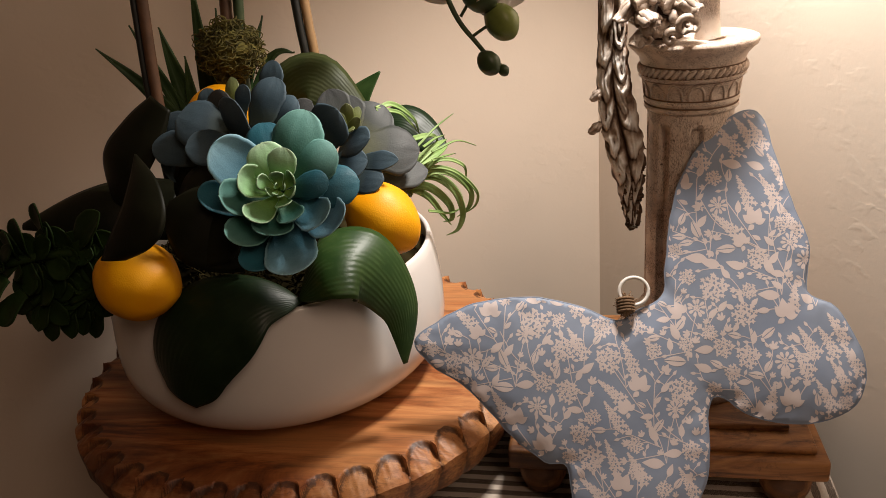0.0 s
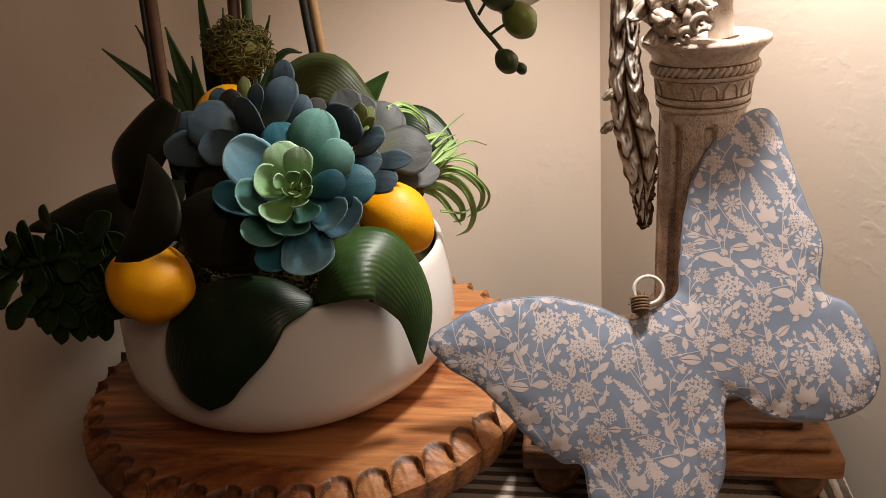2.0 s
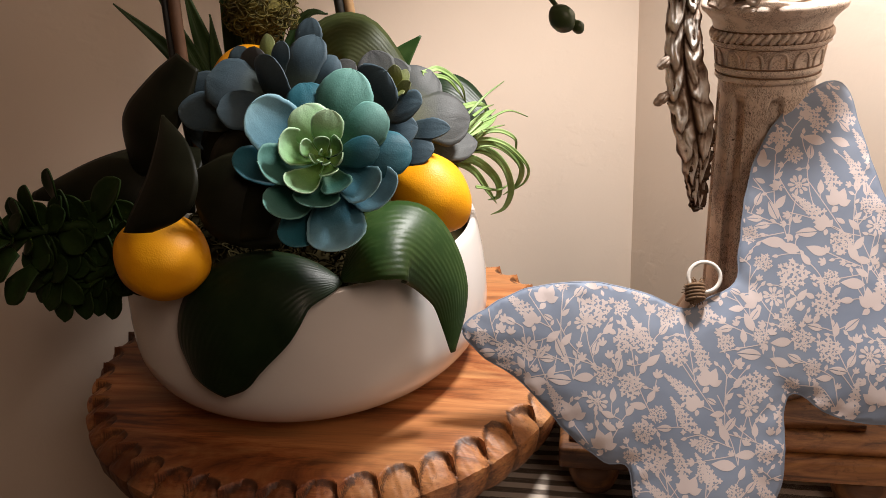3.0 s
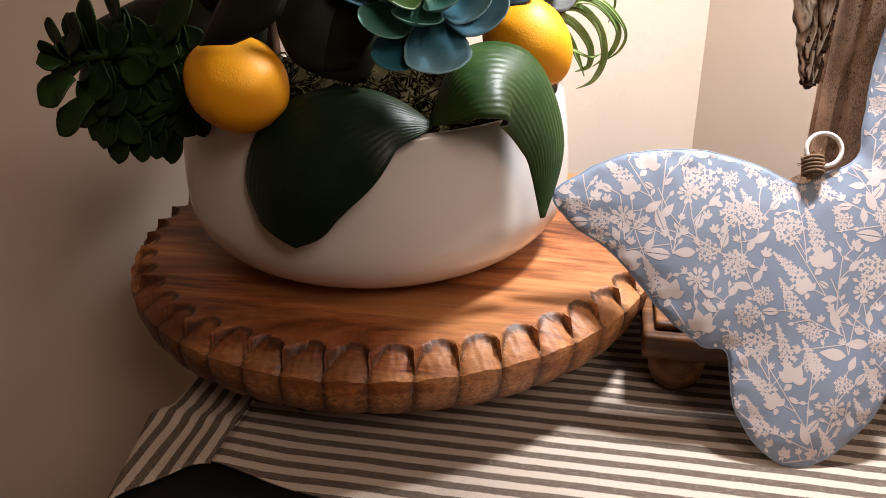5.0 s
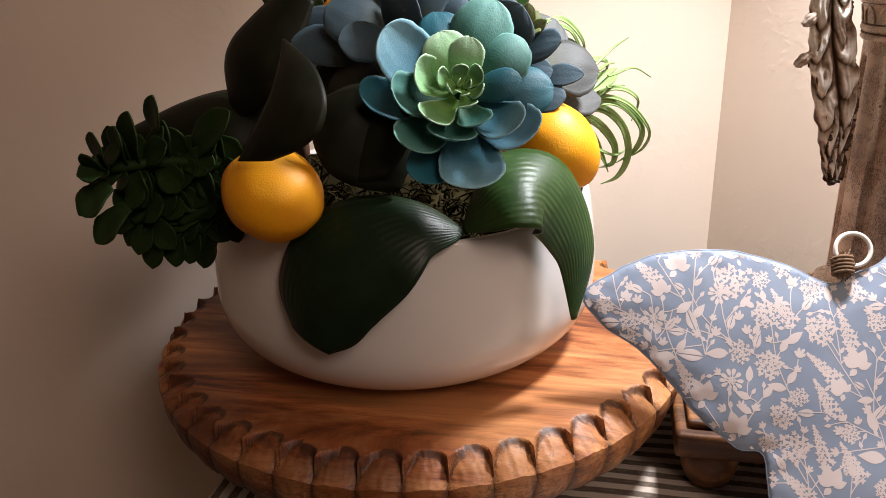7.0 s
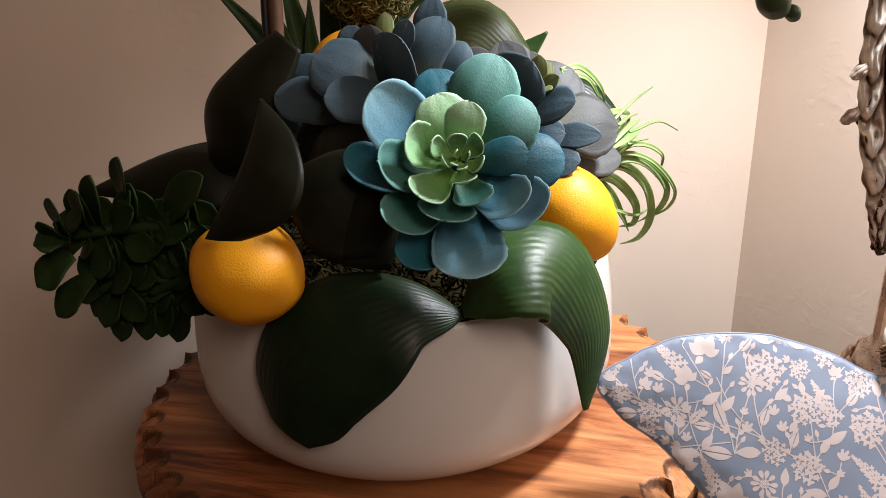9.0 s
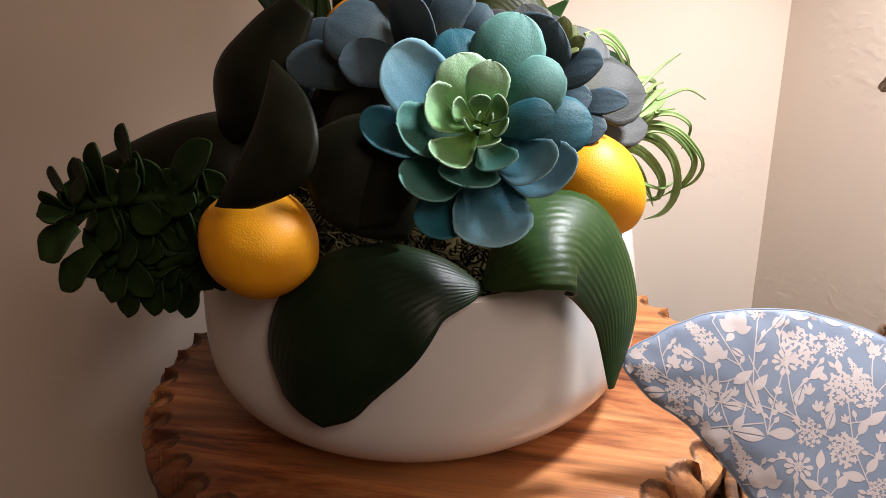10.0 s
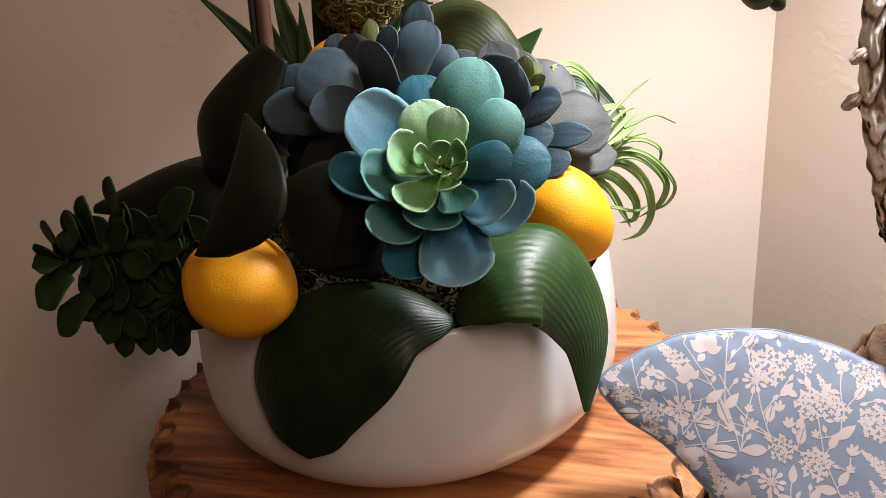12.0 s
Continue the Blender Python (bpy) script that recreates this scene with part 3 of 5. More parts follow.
for k in range(96):
    for i in range(21):
        k2 = (k + 1) % 96
        faces.append((k * 22 + i, k * 22 + i + 1, k2 * 22 + i + 1, k2 * 22 + i))
mesh("moss_bed", verts, faces, SHADED_MOSS, planter, "mound of brown-green moss filling the bowl")

strands = []
br = random.Random(17)
for i in range(420):
    r = 0.140 * math.sqrt(br.uniform(0.25, 1))
    a = br.uniform(-2.75, -0.35)
    p = Vector((r * math.cos(a), r * math.sin(a), 0.112 + 0.05 * (1 - (r / 0.147) ** 2) + 0.002))
    d = Vector((br.gauss(0, 0.6), br.gauss(0, 0.6), 1)).normalized()
    e = Vector((br.gauss(0, 1), br.gauss(0, 1), br.gauss(0, 0.4))).normalized()
    g = e.cross(d).normalized()
    pts = [p, p + d * 0.005 + e * 0.003, p + d * 0.008 + e * 0.007 + g * 0.003, p + d * 0.005 + e * 0.009 + g * 0.008, p + d * 0.002 + g * 0.010]
    strands.append(tube([spline(pts, u) for u in np.linspace(0, 1, 7)], [0.0007] * 6 + [0.0004], 4))
tagged(mesh("moss_tangle", *merge(*strands), SHADED_STRAND, planter, "curly olive-brown moss strands"), "curly olive-brown moss strands", kind="stuff")

# ---- broad leaves of the arrangement ----
def leaf_thing(name, label, spine, facing, widths, material, **kw):
    root = spine[0]
    ob = thing(name, label, "leaf", root)
    rel = [np.asarray(p) - np.asarray(root) for p in spine]
    blade("leaf_blade", rel, facing, widths, material, ob, **kw)
    return ob


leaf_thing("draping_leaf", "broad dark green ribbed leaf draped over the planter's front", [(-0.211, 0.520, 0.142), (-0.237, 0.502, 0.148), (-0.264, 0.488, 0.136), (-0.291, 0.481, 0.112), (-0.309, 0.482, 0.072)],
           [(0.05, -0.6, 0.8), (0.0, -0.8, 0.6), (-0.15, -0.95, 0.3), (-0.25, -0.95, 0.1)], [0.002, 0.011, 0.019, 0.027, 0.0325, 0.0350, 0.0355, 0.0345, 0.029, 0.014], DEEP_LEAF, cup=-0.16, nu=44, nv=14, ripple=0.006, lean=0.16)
leaf_thing("draping_leaf", "broad glossy green ribbed leaf arching over the planter's rim", [(-0.211, 0.522, 0.143), (-0.187, 0.521, 0.171), (-0.158, 0.537, 0.168), (-0.138, 0.551, 0.122), (-0.139, 0.548, 0.070)],
           [(-0.2, -0.5, 0.85), (0.1, -0.5, 0.85), (0.5, -0.6, 0.6), (0.75, -0.65, 0.2)], [0.003, 0.024, 0.033, 0.033, 0.024, 0.013, 0.002], GREEN_LEAF, cup=-0.18, nu=36, nv=12)
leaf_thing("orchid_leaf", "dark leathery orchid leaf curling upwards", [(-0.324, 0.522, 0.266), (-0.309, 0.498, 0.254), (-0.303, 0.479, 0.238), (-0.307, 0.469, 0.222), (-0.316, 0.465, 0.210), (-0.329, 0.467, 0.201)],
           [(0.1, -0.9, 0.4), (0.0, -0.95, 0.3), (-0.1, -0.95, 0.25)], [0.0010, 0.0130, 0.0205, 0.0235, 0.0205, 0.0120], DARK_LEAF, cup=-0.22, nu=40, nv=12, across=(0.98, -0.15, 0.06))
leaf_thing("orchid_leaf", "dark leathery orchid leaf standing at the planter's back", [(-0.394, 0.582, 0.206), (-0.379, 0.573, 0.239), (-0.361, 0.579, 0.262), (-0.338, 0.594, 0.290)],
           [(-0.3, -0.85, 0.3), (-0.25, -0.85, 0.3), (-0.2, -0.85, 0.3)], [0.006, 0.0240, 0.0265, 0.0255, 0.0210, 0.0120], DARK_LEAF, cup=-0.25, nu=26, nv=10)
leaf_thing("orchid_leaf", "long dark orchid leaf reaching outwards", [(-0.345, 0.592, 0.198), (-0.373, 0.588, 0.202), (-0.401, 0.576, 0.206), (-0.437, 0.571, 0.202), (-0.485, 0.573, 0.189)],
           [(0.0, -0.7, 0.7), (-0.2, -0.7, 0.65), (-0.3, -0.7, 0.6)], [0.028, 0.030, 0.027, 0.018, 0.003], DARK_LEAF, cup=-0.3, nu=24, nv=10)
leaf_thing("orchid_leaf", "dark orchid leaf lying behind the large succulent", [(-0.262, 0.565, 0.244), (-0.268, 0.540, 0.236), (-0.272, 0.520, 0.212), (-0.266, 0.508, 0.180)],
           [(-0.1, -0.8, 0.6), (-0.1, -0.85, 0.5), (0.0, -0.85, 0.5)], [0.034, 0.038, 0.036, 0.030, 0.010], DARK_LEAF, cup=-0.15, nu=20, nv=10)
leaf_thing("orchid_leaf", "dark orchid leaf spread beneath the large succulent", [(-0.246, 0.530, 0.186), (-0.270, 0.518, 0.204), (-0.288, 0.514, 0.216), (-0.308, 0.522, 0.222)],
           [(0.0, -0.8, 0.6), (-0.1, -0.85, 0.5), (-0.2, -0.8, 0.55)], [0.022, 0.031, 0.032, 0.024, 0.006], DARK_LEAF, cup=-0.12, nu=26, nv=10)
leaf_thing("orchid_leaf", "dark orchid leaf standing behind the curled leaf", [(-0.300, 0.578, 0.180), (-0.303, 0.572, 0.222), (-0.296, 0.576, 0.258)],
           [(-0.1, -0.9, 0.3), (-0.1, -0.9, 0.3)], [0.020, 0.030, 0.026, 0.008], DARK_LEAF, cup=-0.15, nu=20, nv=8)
leaf_thing("orchid_leaf", "broad olive orchid leaf rising behind the succulents", [(-0.285, 0.690, 0.220), (-0.268, 0.692, 0.270), (-0.235, 0.694, 0.285), (-0.192, 0.695, 0.245)],
           [(0.0, -0.8, 0.5), (0.1, -0.75, 0.6), (0.2, -0.7, 0.6)], [0.02, 0.028, 0.028, 0.010], OLIVE_LEAF, cup=-0.2)
leaf_thing("pointed_leaf", "green pointed leaf standing behind the succulents", [(-0.235, 0.755, 0.205), (-0.220, 0.757, 0.245), (-0.192, 0.766, 0.276)], [(0.1, -0.8, 0.5), (0.1, -0.8, 0.5)], [0.02, 0.016, 0.001], GREEN_LEAF, cup=0.25)
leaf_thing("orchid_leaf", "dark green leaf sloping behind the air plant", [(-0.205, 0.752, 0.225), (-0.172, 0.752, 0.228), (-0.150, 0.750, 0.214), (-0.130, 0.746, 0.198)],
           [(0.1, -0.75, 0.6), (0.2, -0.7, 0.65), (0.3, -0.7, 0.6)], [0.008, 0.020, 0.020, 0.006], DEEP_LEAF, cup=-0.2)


# ---- succulents ----
def petal_shape(length, width, rise, curl, cup, fat=0.0008, pinch=0.24, point=0.0):
    """One spoon-shaped petal along +x from the root, rising by rise degrees at the root and curling to curl at the tip."""
    n = 12
    pts, p = [], np.zeros(3)
    for i in range(n + 1):
        a = radians(rise + (curl - rise) * (i / n) ** 1.3)
        pts.append(p.copy())
        p = p + np.array((math.cos(a), 0, math.sin(a))) * length / n

    def fn(u, v):
        u = 1 - (1 - u) ** 1.5
        q = spline(pts, u)
        a = radians(rise + (curl - rise) * u ** 1.3)
        up = np.array((-math.sin(a), 0, math.cos(a)))
        body = pinch + (1 - pinch) * math.sin(min(u / 0.74, 1) * math.pi / 2) ** 1.7
        e = max(0.0, (u - 0.62) / 0.38)
        tip = max(0.0, 1 - e ** (2.2 - 0.6 * point)) ** (0.5 + 0.35 * point)
        w = width * body * max(tip, 0.03) * (1 + 0.025 * math.sin(23 * u + 90 * length * v))
        lip = 0.10 * length * max(0, u - 0.8) * point
        return q + np.array((0, 1, 0)) * w * v + up * (cup * w * v * v + lip * (1 - abs(v)) + 0.02 * width * math.sin(3 * v + 400 * length) * u)
    return shell(fn, 20, 10, fat)


def spoon(parent, root, tip, half, material, face=(0.12, -0.9, 0.35), bow=0.12, cup=-0.25, pinch=0.35, point=0.0, name="petal", thick=0.0008, seed=0.0):
    """Spoon-shaped petal from root to tip; half: greatest half width; bow: arching over the chord; cup: edges towards (+) or away from the face."""
    root, tip = np.asarray(root, dtype=float), np.asarray(tip, dtype=float)
    along = tip - root
    length = np.linalg.norm(along)
    side = unit(np.cross(along, face))
    up = unit(np.cross(side, along))

    def fn(u, v):
        u = 1 - (1 - u) ** 2
        body = pinch + (1 - pinch) * math.sin(min(u / 0.72, 1) * math.pi / 2) ** 1.4
        e = max(0.0, (u - 0.56) / 0.44)
        end = max(0.0, 1 - e ** (2.8 - 1.0 * point)) ** (0.5 + 0.35 * point)
        w = half * body * max(end, 0.03) * (1 + 0.022 * math.sin(19 * u + 5 * seed + 3 * v) + 0.012 * math.sin(53 * u + 11 * seed + (2 if v > 0 else 0)))
        lift = bow * length * math.sin(math.pi * u ** 0.9) + cup * half * ((w * v / half) ** 2 + (1 - end * end)) + 0.05 * w * math.sin(2.6 * v + 4 * u + 9 * seed) * u
        lift += 0.018 * w * math.sin(11 * v + 7 * seed) * u * u
        return root + along * u + side * w * v + up * lift
    v, f, uv = shell(fn, 26, 12, thick)
    return mesh(name, v, f, material, parent, uvs=[(1 - (1 - a) ** 2, b) for a, b in uv])


def rosette_frame(place, facing):
    z = Vector(facing).normalized()
    x = (Vector((1, 0, 0)) - z * z.x).normalized()
    m = Matrix((x, z.cross(x), z)).transposed().to_4x4()
    m.translation = place
    return m


# petals of the large rosette, in millimetres: tip across, up and out, half width, root depth, cup, colour
OUTER = ((-52, 31, 6, 20.6, -18, 0.25, PETAL_BLUE), (13, 63, 2, 19.9, -24, -0.25, PETAL_SEA), (-21, 54, -4, 17.4, -26, -0.30, PETAL_TEAL), (35, 36, 2, 16.9, -18, -0.35, PETAL_SEA), (56, 12, -8, 16.9, -20, -0.30, PETAL_TEAL),
         (50, -25, -4, 18.0, -22, 0.35, PETAL_BLUE), (16, -67, 0, 20.7, -20, 0.30, PETAL_BLUE), (-19, -62, -10, 15.5, -26, 0.30, PETAL_TEAL), (-33, -43, -2, 16.0, -20, 0.40, PETAL_SEA), (-64, -3, -10, 14.5, -26, 0.30, PETAL_TEAL))
MIDDLE = ((39, -25, 2, 15.4, -13, 0.40, PETAL_BLUE), (-44, -10, 5, 15.6, -14, 0.45, PETAL_SEA), (-4, -40, 2, 15.8, -13, 0.40, PETAL_SEA), (35, 7, 5, 11.1, -10, -0.30, PETAL_TEAL), (-16, 32, 8, 15.4, -12, -0.20, PETAL_GREEN),
          (2, 28, 12, 11.2, -8, -0.20, PETAL_GREEN), (-31, 7, 9, 12.9, -9, 0.45, PETAL_GREEN), (-20, -28, 6, 11.7, -8, 0.45, PETAL_GREEN), (15, -28, 5, 11.4, -8, 0.40, PETAL_SEA))
HEART = ((-2, 11, 12, 5.7, -3, 0.30, PETAL_GREEN), (-16, 5, 10, 6.3, -3, 0.35, PETAL_GREEN), (12, 10, 11, 6.3, -3, 0.35, PETAL_GREEN), (15, -5, 9, 5.6, -2, 0.40, PETAL_GREEN), (7, -17, 7, 6.8, -3, 0.40, PETAL_GREEN),
         (-9, -5, 8, 4.4, -1, 0.40, PETAL_GREEN), (-2, 1, 10, 2.4, 2, 0.30, PETAL_GREEN), (7, 0, 10, 3.0, 2, 0.30, PETAL_GREEN), (4, -9, 8, 3.2, 2, 0.30, PETAL_GREEN), (-2, -7, 8, 2.4, 2, 0.30, PETAL_GREEN))
rosette = thing("succulent", "large rosette succulent, pale green heart and teal-blue outer petals", "succulent", rosette_frame((-0.210, 0.516, 0.2365), (0.18, -0.78, 0.60)))
for i, (x, y, h, half, low, cup, material) in enumerate(OUTER + MIDDLE + HEART):
    far_ = math.hypot(x, y)
    near = min(4.0, 0.25 * far_) / max(far_, 0.1)
    spoon(rosette, (x * near / 1000, y * near / 1000, low / 1000), (x / 1000, y / 1000, h / 1000), half / 1000, material, face=(0, 0, 1), bow=-0.13 if cup > 0 else 0.10, cup=cup, pinch=0.30, seed=i * 0.7)

rng = random.Random(7)


def standing_succulent(label, place, petals, **kw):
    """Rosette seen from its side: each petal from its root to its tip."""
    ob = thing("succulent", label, "succulent", place)
    for i, (root, tip, half, material) in enumerate(petals):
        spoon(ob, np.array(root) - np.array(place), np.array(tip) - np.array(place), half, material, seed=i * 0.9 + 0.4, **kw)
    return ob


SLATE = (((-0.2830, 0.590, 0.2574), (-0.349, 0.600, 0.2704), 0.0159, PETAL_SLATE), ((-0.2732, 0.580, 0.2611), (-0.311, 0.572, 0.2830), 0.0210, PETAL_SLATE), ((-0.2636, 0.575, 0.2570), (-0.2541, 0.556, 0.2942), 0.0211, PETAL_SLATE),
         ((-0.2842, 0.575, 0.2462), (-0.3396, 0.572, 0.2598), 0.0160, PETAL_SLATE), ((-0.2605, 0.570, 0.2529), (-0.2959, 0.548, 0.2631), 0.0165, PETAL_SLATE), ((-0.2561, 0.600, 0.2614), (-0.2445, 0.622, 0.3013), 0.0173, PETAL_SLATE),
         ((-0.2589, 0.640, 0.2698), (-0.2556, 0.650, 0.3105), 0.0122, PETAL_SLATE), ((-0.2451, 0.600, 0.2580), (-0.2265, 0.612, 0.2861), 0.0141, PETAL_SLATE), ((-0.2422, 0.610, 0.2545), (-0.2128, 0.615, 0.2799), 0.0132, PETAL_MAUVE),
         ((-0.2950, 0.600, 0.2716), (-0.3006, 0.607, 0.2971), 0.0096, PETAL_SLATE), ((-0.2821, 0.590, 0.2715), (-0.2808, 0.590, 0.2983), 0.0115, PETAL_MAUVE), ((-0.2742, 0.600, 0.2718), (-0.2777, 0.612, 0.3044), 0.0067, PETAL_LIME),
         ((-0.2620, 0.585, 0.2775), (-0.2548, 0.585, 0.3020), 0.0081, PETAL_SLATE), ((-0.3252, 0.600, 0.2363), (-0.3424, 0.585, 0.2391), 0.0195, PETAL_SLATE))
standing_succulent("slate-blue rosette succulent with rounded petals", (-0.272, 0.600, 0.236), SLATE, face=(-0.1, -0.75, 0.65), bow=0.08, cup=-0.16, pinch=0.62, point=0.22)
MAUVE = (((-0.1878, 0.600, 0.2432), (-0.1542, 0.574, 0.2575), 0.0144, PETAL_SLATE), ((-0.1795, 0.620, 0.2337), (-0.130, 0.640, 0.2288), 0.0243, PETAL_MAUVE), ((-0.180, 0.610, 0.2268), (-0.1394, 0.600, 0.2318), 0.0092, PETAL_SLATE),
         ((-0.1791, 0.620, 0.2094), (-0.1277, 0.655, 0.2056), 0.0167, PETAL_MAUVE), ((-0.1839, 0.600, 0.2145), (-0.1511, 0.590, 0.2177), 0.0131, PETAL_SLATE), ((-0.1859, 0.640, 0.2425), (-0.163, 0.665, 0.2623), 0.0218, PETAL_MAUVE),
         ((-0.1974, 0.640, 0.2498), (-0.2102, 0.655, 0.2821), 0.0158, PETAL_MAUVE), ((-0.2002, 0.590, 0.2502), (-0.181, 0.585, 0.2787), 0.0215, PETAL_SLATE), ((-0.1802, 0.630, 0.2008), (-0.1312, 0.645, 0.1998), 0.0102, PETAL_MAUVE),
         ((-0.1916, 0.640, 0.2443), (-0.1967, 0.660, 0.2756), 0.0171, PETAL_MAUVE), ((-0.1941, 0.585, 0.2305), (-0.1596, 0.580, 0.2379), 0.0148, PETAL_SLATE), ((-0.1806, 0.605, 0.2581), (-0.1785, 0.605, 0.2793), 0.0062, PETAL_LIME))
LIMES = (((-0.1793, 0.600, 0.2590), (-0.1653, 0.595, 0.2675), 0.0056, PETAL_LIME), ((-0.1810, 0.600, 0.2573), (-0.1854, 0.598, 0.2745), 0.0044, PETAL_LIME), ((-0.1783, 0.598, 0.2577), (-0.1685, 0.580, 0.2627), 0.0042, PETAL_LIME),
         ((-0.1805, 0.610, 0.2572), (-0.1732, 0.620, 0.2725), 0.0050, PETAL_LIME))
standing_succulent("grey-mauve rosette succulent with a lime green heart", (-0.180, 0.615, 0.225), MAUVE + LIMES, face=(0.1, -0.75, 0.65), bow=0.05, cup=-0.06, pinch=0.6, point=0.55)


# ---- lemons ----
def lemon(label, place, radii, axis, seed):
    ob = thing("lemon", label, "lemon", place, group="lemons in the planter")
    v, f = blob((0, 0, 0), radii, seed, 0.05, 24, 36, axis, 0.05)
    mesh("rind", v, f, LEMON, ob)
    tip = Vector(axis).normalized() * radii[2] * 1.1
    v, f = blob(tip, (0.004, 0.004, 0.0035), seed, 0.2, 8, 12, axis)
    mesh("nub", v, f, LEMON, ob)
    return ob


lemon("artificial orange-yellow lemon resting on the planter's rim", (-0.3310, 0.496, 0.1715), (0.0345, 0.0300, 0.0310), (0.30, 0.92, 0.15), 1)
lemon("artificial orange-yellow lemon resting above a glossy leaf", (-0.158, 0.598, 0.181), (0.029, 0.030, 0.034), (-0.7, 0.1, 0.7), 5)
lemon("artificial lemon half hidden behind the slate succulent", (-0.320, 0.664, 0.259), (0.030, 0.030, 0.035), (0.9, 0.2, 0.2), 9)


# ---- trailing sedum ----
sedum = thing("sedum_spray", "trailing dark green sedum with pointed fleshy leaves", "succulent", (-0.33, 0.54, 0.165))
stem_pts = [(-0.33, 0.54, 0.165), (-0.375, 0.532, 0.178), (-0.415, 0.522, 0.184), (-0.452, 0.505, 0.183)]
root = np.array(stem_pts[0])
v, f = tube([spline(stem_pts, u) - root for u in np.linspace(0, 1, 12)], 0.004, 8)
mesh("stem", v, f, SEDUM_LEAF, sedum)
drop_pts = [(-0.340, 0.535, 0.165), (-0.368, 0.526, 0.160), (-0.392, 0.522, 0.150), (-0.415, 0.520, 0.140)]
v, f = tube([spline(drop_pts, u) - root for u in np.linspace(0, 1, 12)], 0.0035, 8)
mesh("stem", v, f, SEDUM_LEAF, sedum)
# leaves: root, tip, half width
END_LEAVES = ((-0.452, 0.498, 0.184, -0.457, 0.486, 0.199, 0.0072), (-0.451, 0.502, 0.185, -0.448, 0.490, 0.212, 0.0087), (-0.452, 0.497, 0.183, -0.463, 0.485, 0.182, 0.0087), (-0.450, 0.499, 0.173, -0.467, 0.487, 0.154, 0.0133),
              (-0.443, 0.505, 0.156, -0.463, 0.493, 0.132, 0.0120), (-0.443, 0.511, 0.186, -0.436, 0.499, 0.214, 0.0101), (-0.437, 0.516, 0.184, -0.428, 0.504, 0.223, 0.0115), (-0.455, 0.516, 0.170, -0.437, 0.504, 0.175, 0.0077),
              (-0.462, 0.513, 0.178, -0.436, 0.501, 0.200, 0.0072), (-0.456, 0.504, 0.182, -0.449, 0.492, 0.194, 0.0049), (-0.460, 0.508, 0.180, -0.446, 0.496, 0.181, 0.0049))
HANGING = ((-0.423, 0.525, 0.199, -0.414, 0.513, 0.232, 0.0096), (-0.436, 0.528, 0.172, -0.412, 0.516, 0.210, 0.0096), (-0.407, 0.534, 0.182, -0.365, 0.522, 0.219, 0.0133), (-0.438, 0.518, 0.170, -0.439, 0.506, 0.153, 0.0101),
           (-0.429, 0.529, 0.166, -0.419, 0.517, 0.146, 0.0125), (-0.437, 0.520, 0.140, -0.443, 0.508, 0.119, 0.0115), (-0.437, 0.526, 0.131, -0.437, 0.514, 0.106, 0.0106), (-0.423, 0.530, 0.138, -0.420, 0.518, 0.107, 0.0115),
           (-0.409, 0.532, 0.141, -0.410, 0.520, 0.109, 0.0120), (-0.398, 0.534, 0.139, -0.401, 0.522, 0.105, 0.0125), (-0.430, 0.533, 0.165, -0.394, 0.521, 0.181, 0.0133), (-0.409, 0.534, 0.170, -0.395, 0.522, 0.152, 0.0125))
for i, (x0, y0, z0, x1, y1, z1, half) in enumerate(END_LEAVES + HANGING):
    spoon(sedum, np.array((x0, y0, z0)) - root, np.array((x1, y1, z1)) - root, half, SEDUM_LEAF, face=(-0.25, -0.85, 0.45), bow=0.08, cup=0.14, pinch=0.5, point=0.6, name="leaf", thick=0.0012, seed=i * 0.6)
side_pts = [(-0.385, 0.535, 0.172), (-0.410, 0.528, 0.164), (-0.432, 0.520, 0.152), (-0.446, 0.512, 0.142)]
v, f = tube([spline(side_pts, u) - root for u in np.linspace(0, 1, 12)], 0.0030, 8)
mesh("stem", v, f, SEDUM_LEAF, sedum)
# smaller leaves deeper along the stems
for line_pts, count, lo in ((stem_pts, 34, 0.15), (drop_pts, 34, 0.1), (side_pts, 30, 0.1)):
    for i in range(count):
        u = lo + (0.92 - lo) * i / (count - 1)
        p = spline(line_pts, u) - root + np.array((0, 0.006, 0))
        a = 2.4 * i
        way = np.array((0.9 * math.cos(a) - 0.3, -0.15, 0.9 * math.sin(a) - 0.15))
        spoon(sedum, p, p + unit(way) * rng.uniform(0.024, 0.034), rng.uniform(0.0095, 0.0118), SEDUM_LEAF, face=(-0.25, -0.85, 0.45), bow=0.08, cup=0.14, pinch=0.5, point=0.6, name="leaf", thick=0.0012, seed=i * 0.6)

# ---- aloe ----
aloe = thing("aloe", "spiky green aloe rising behind the lemon", "succulent", (-0.36, 0.725, 0.18))
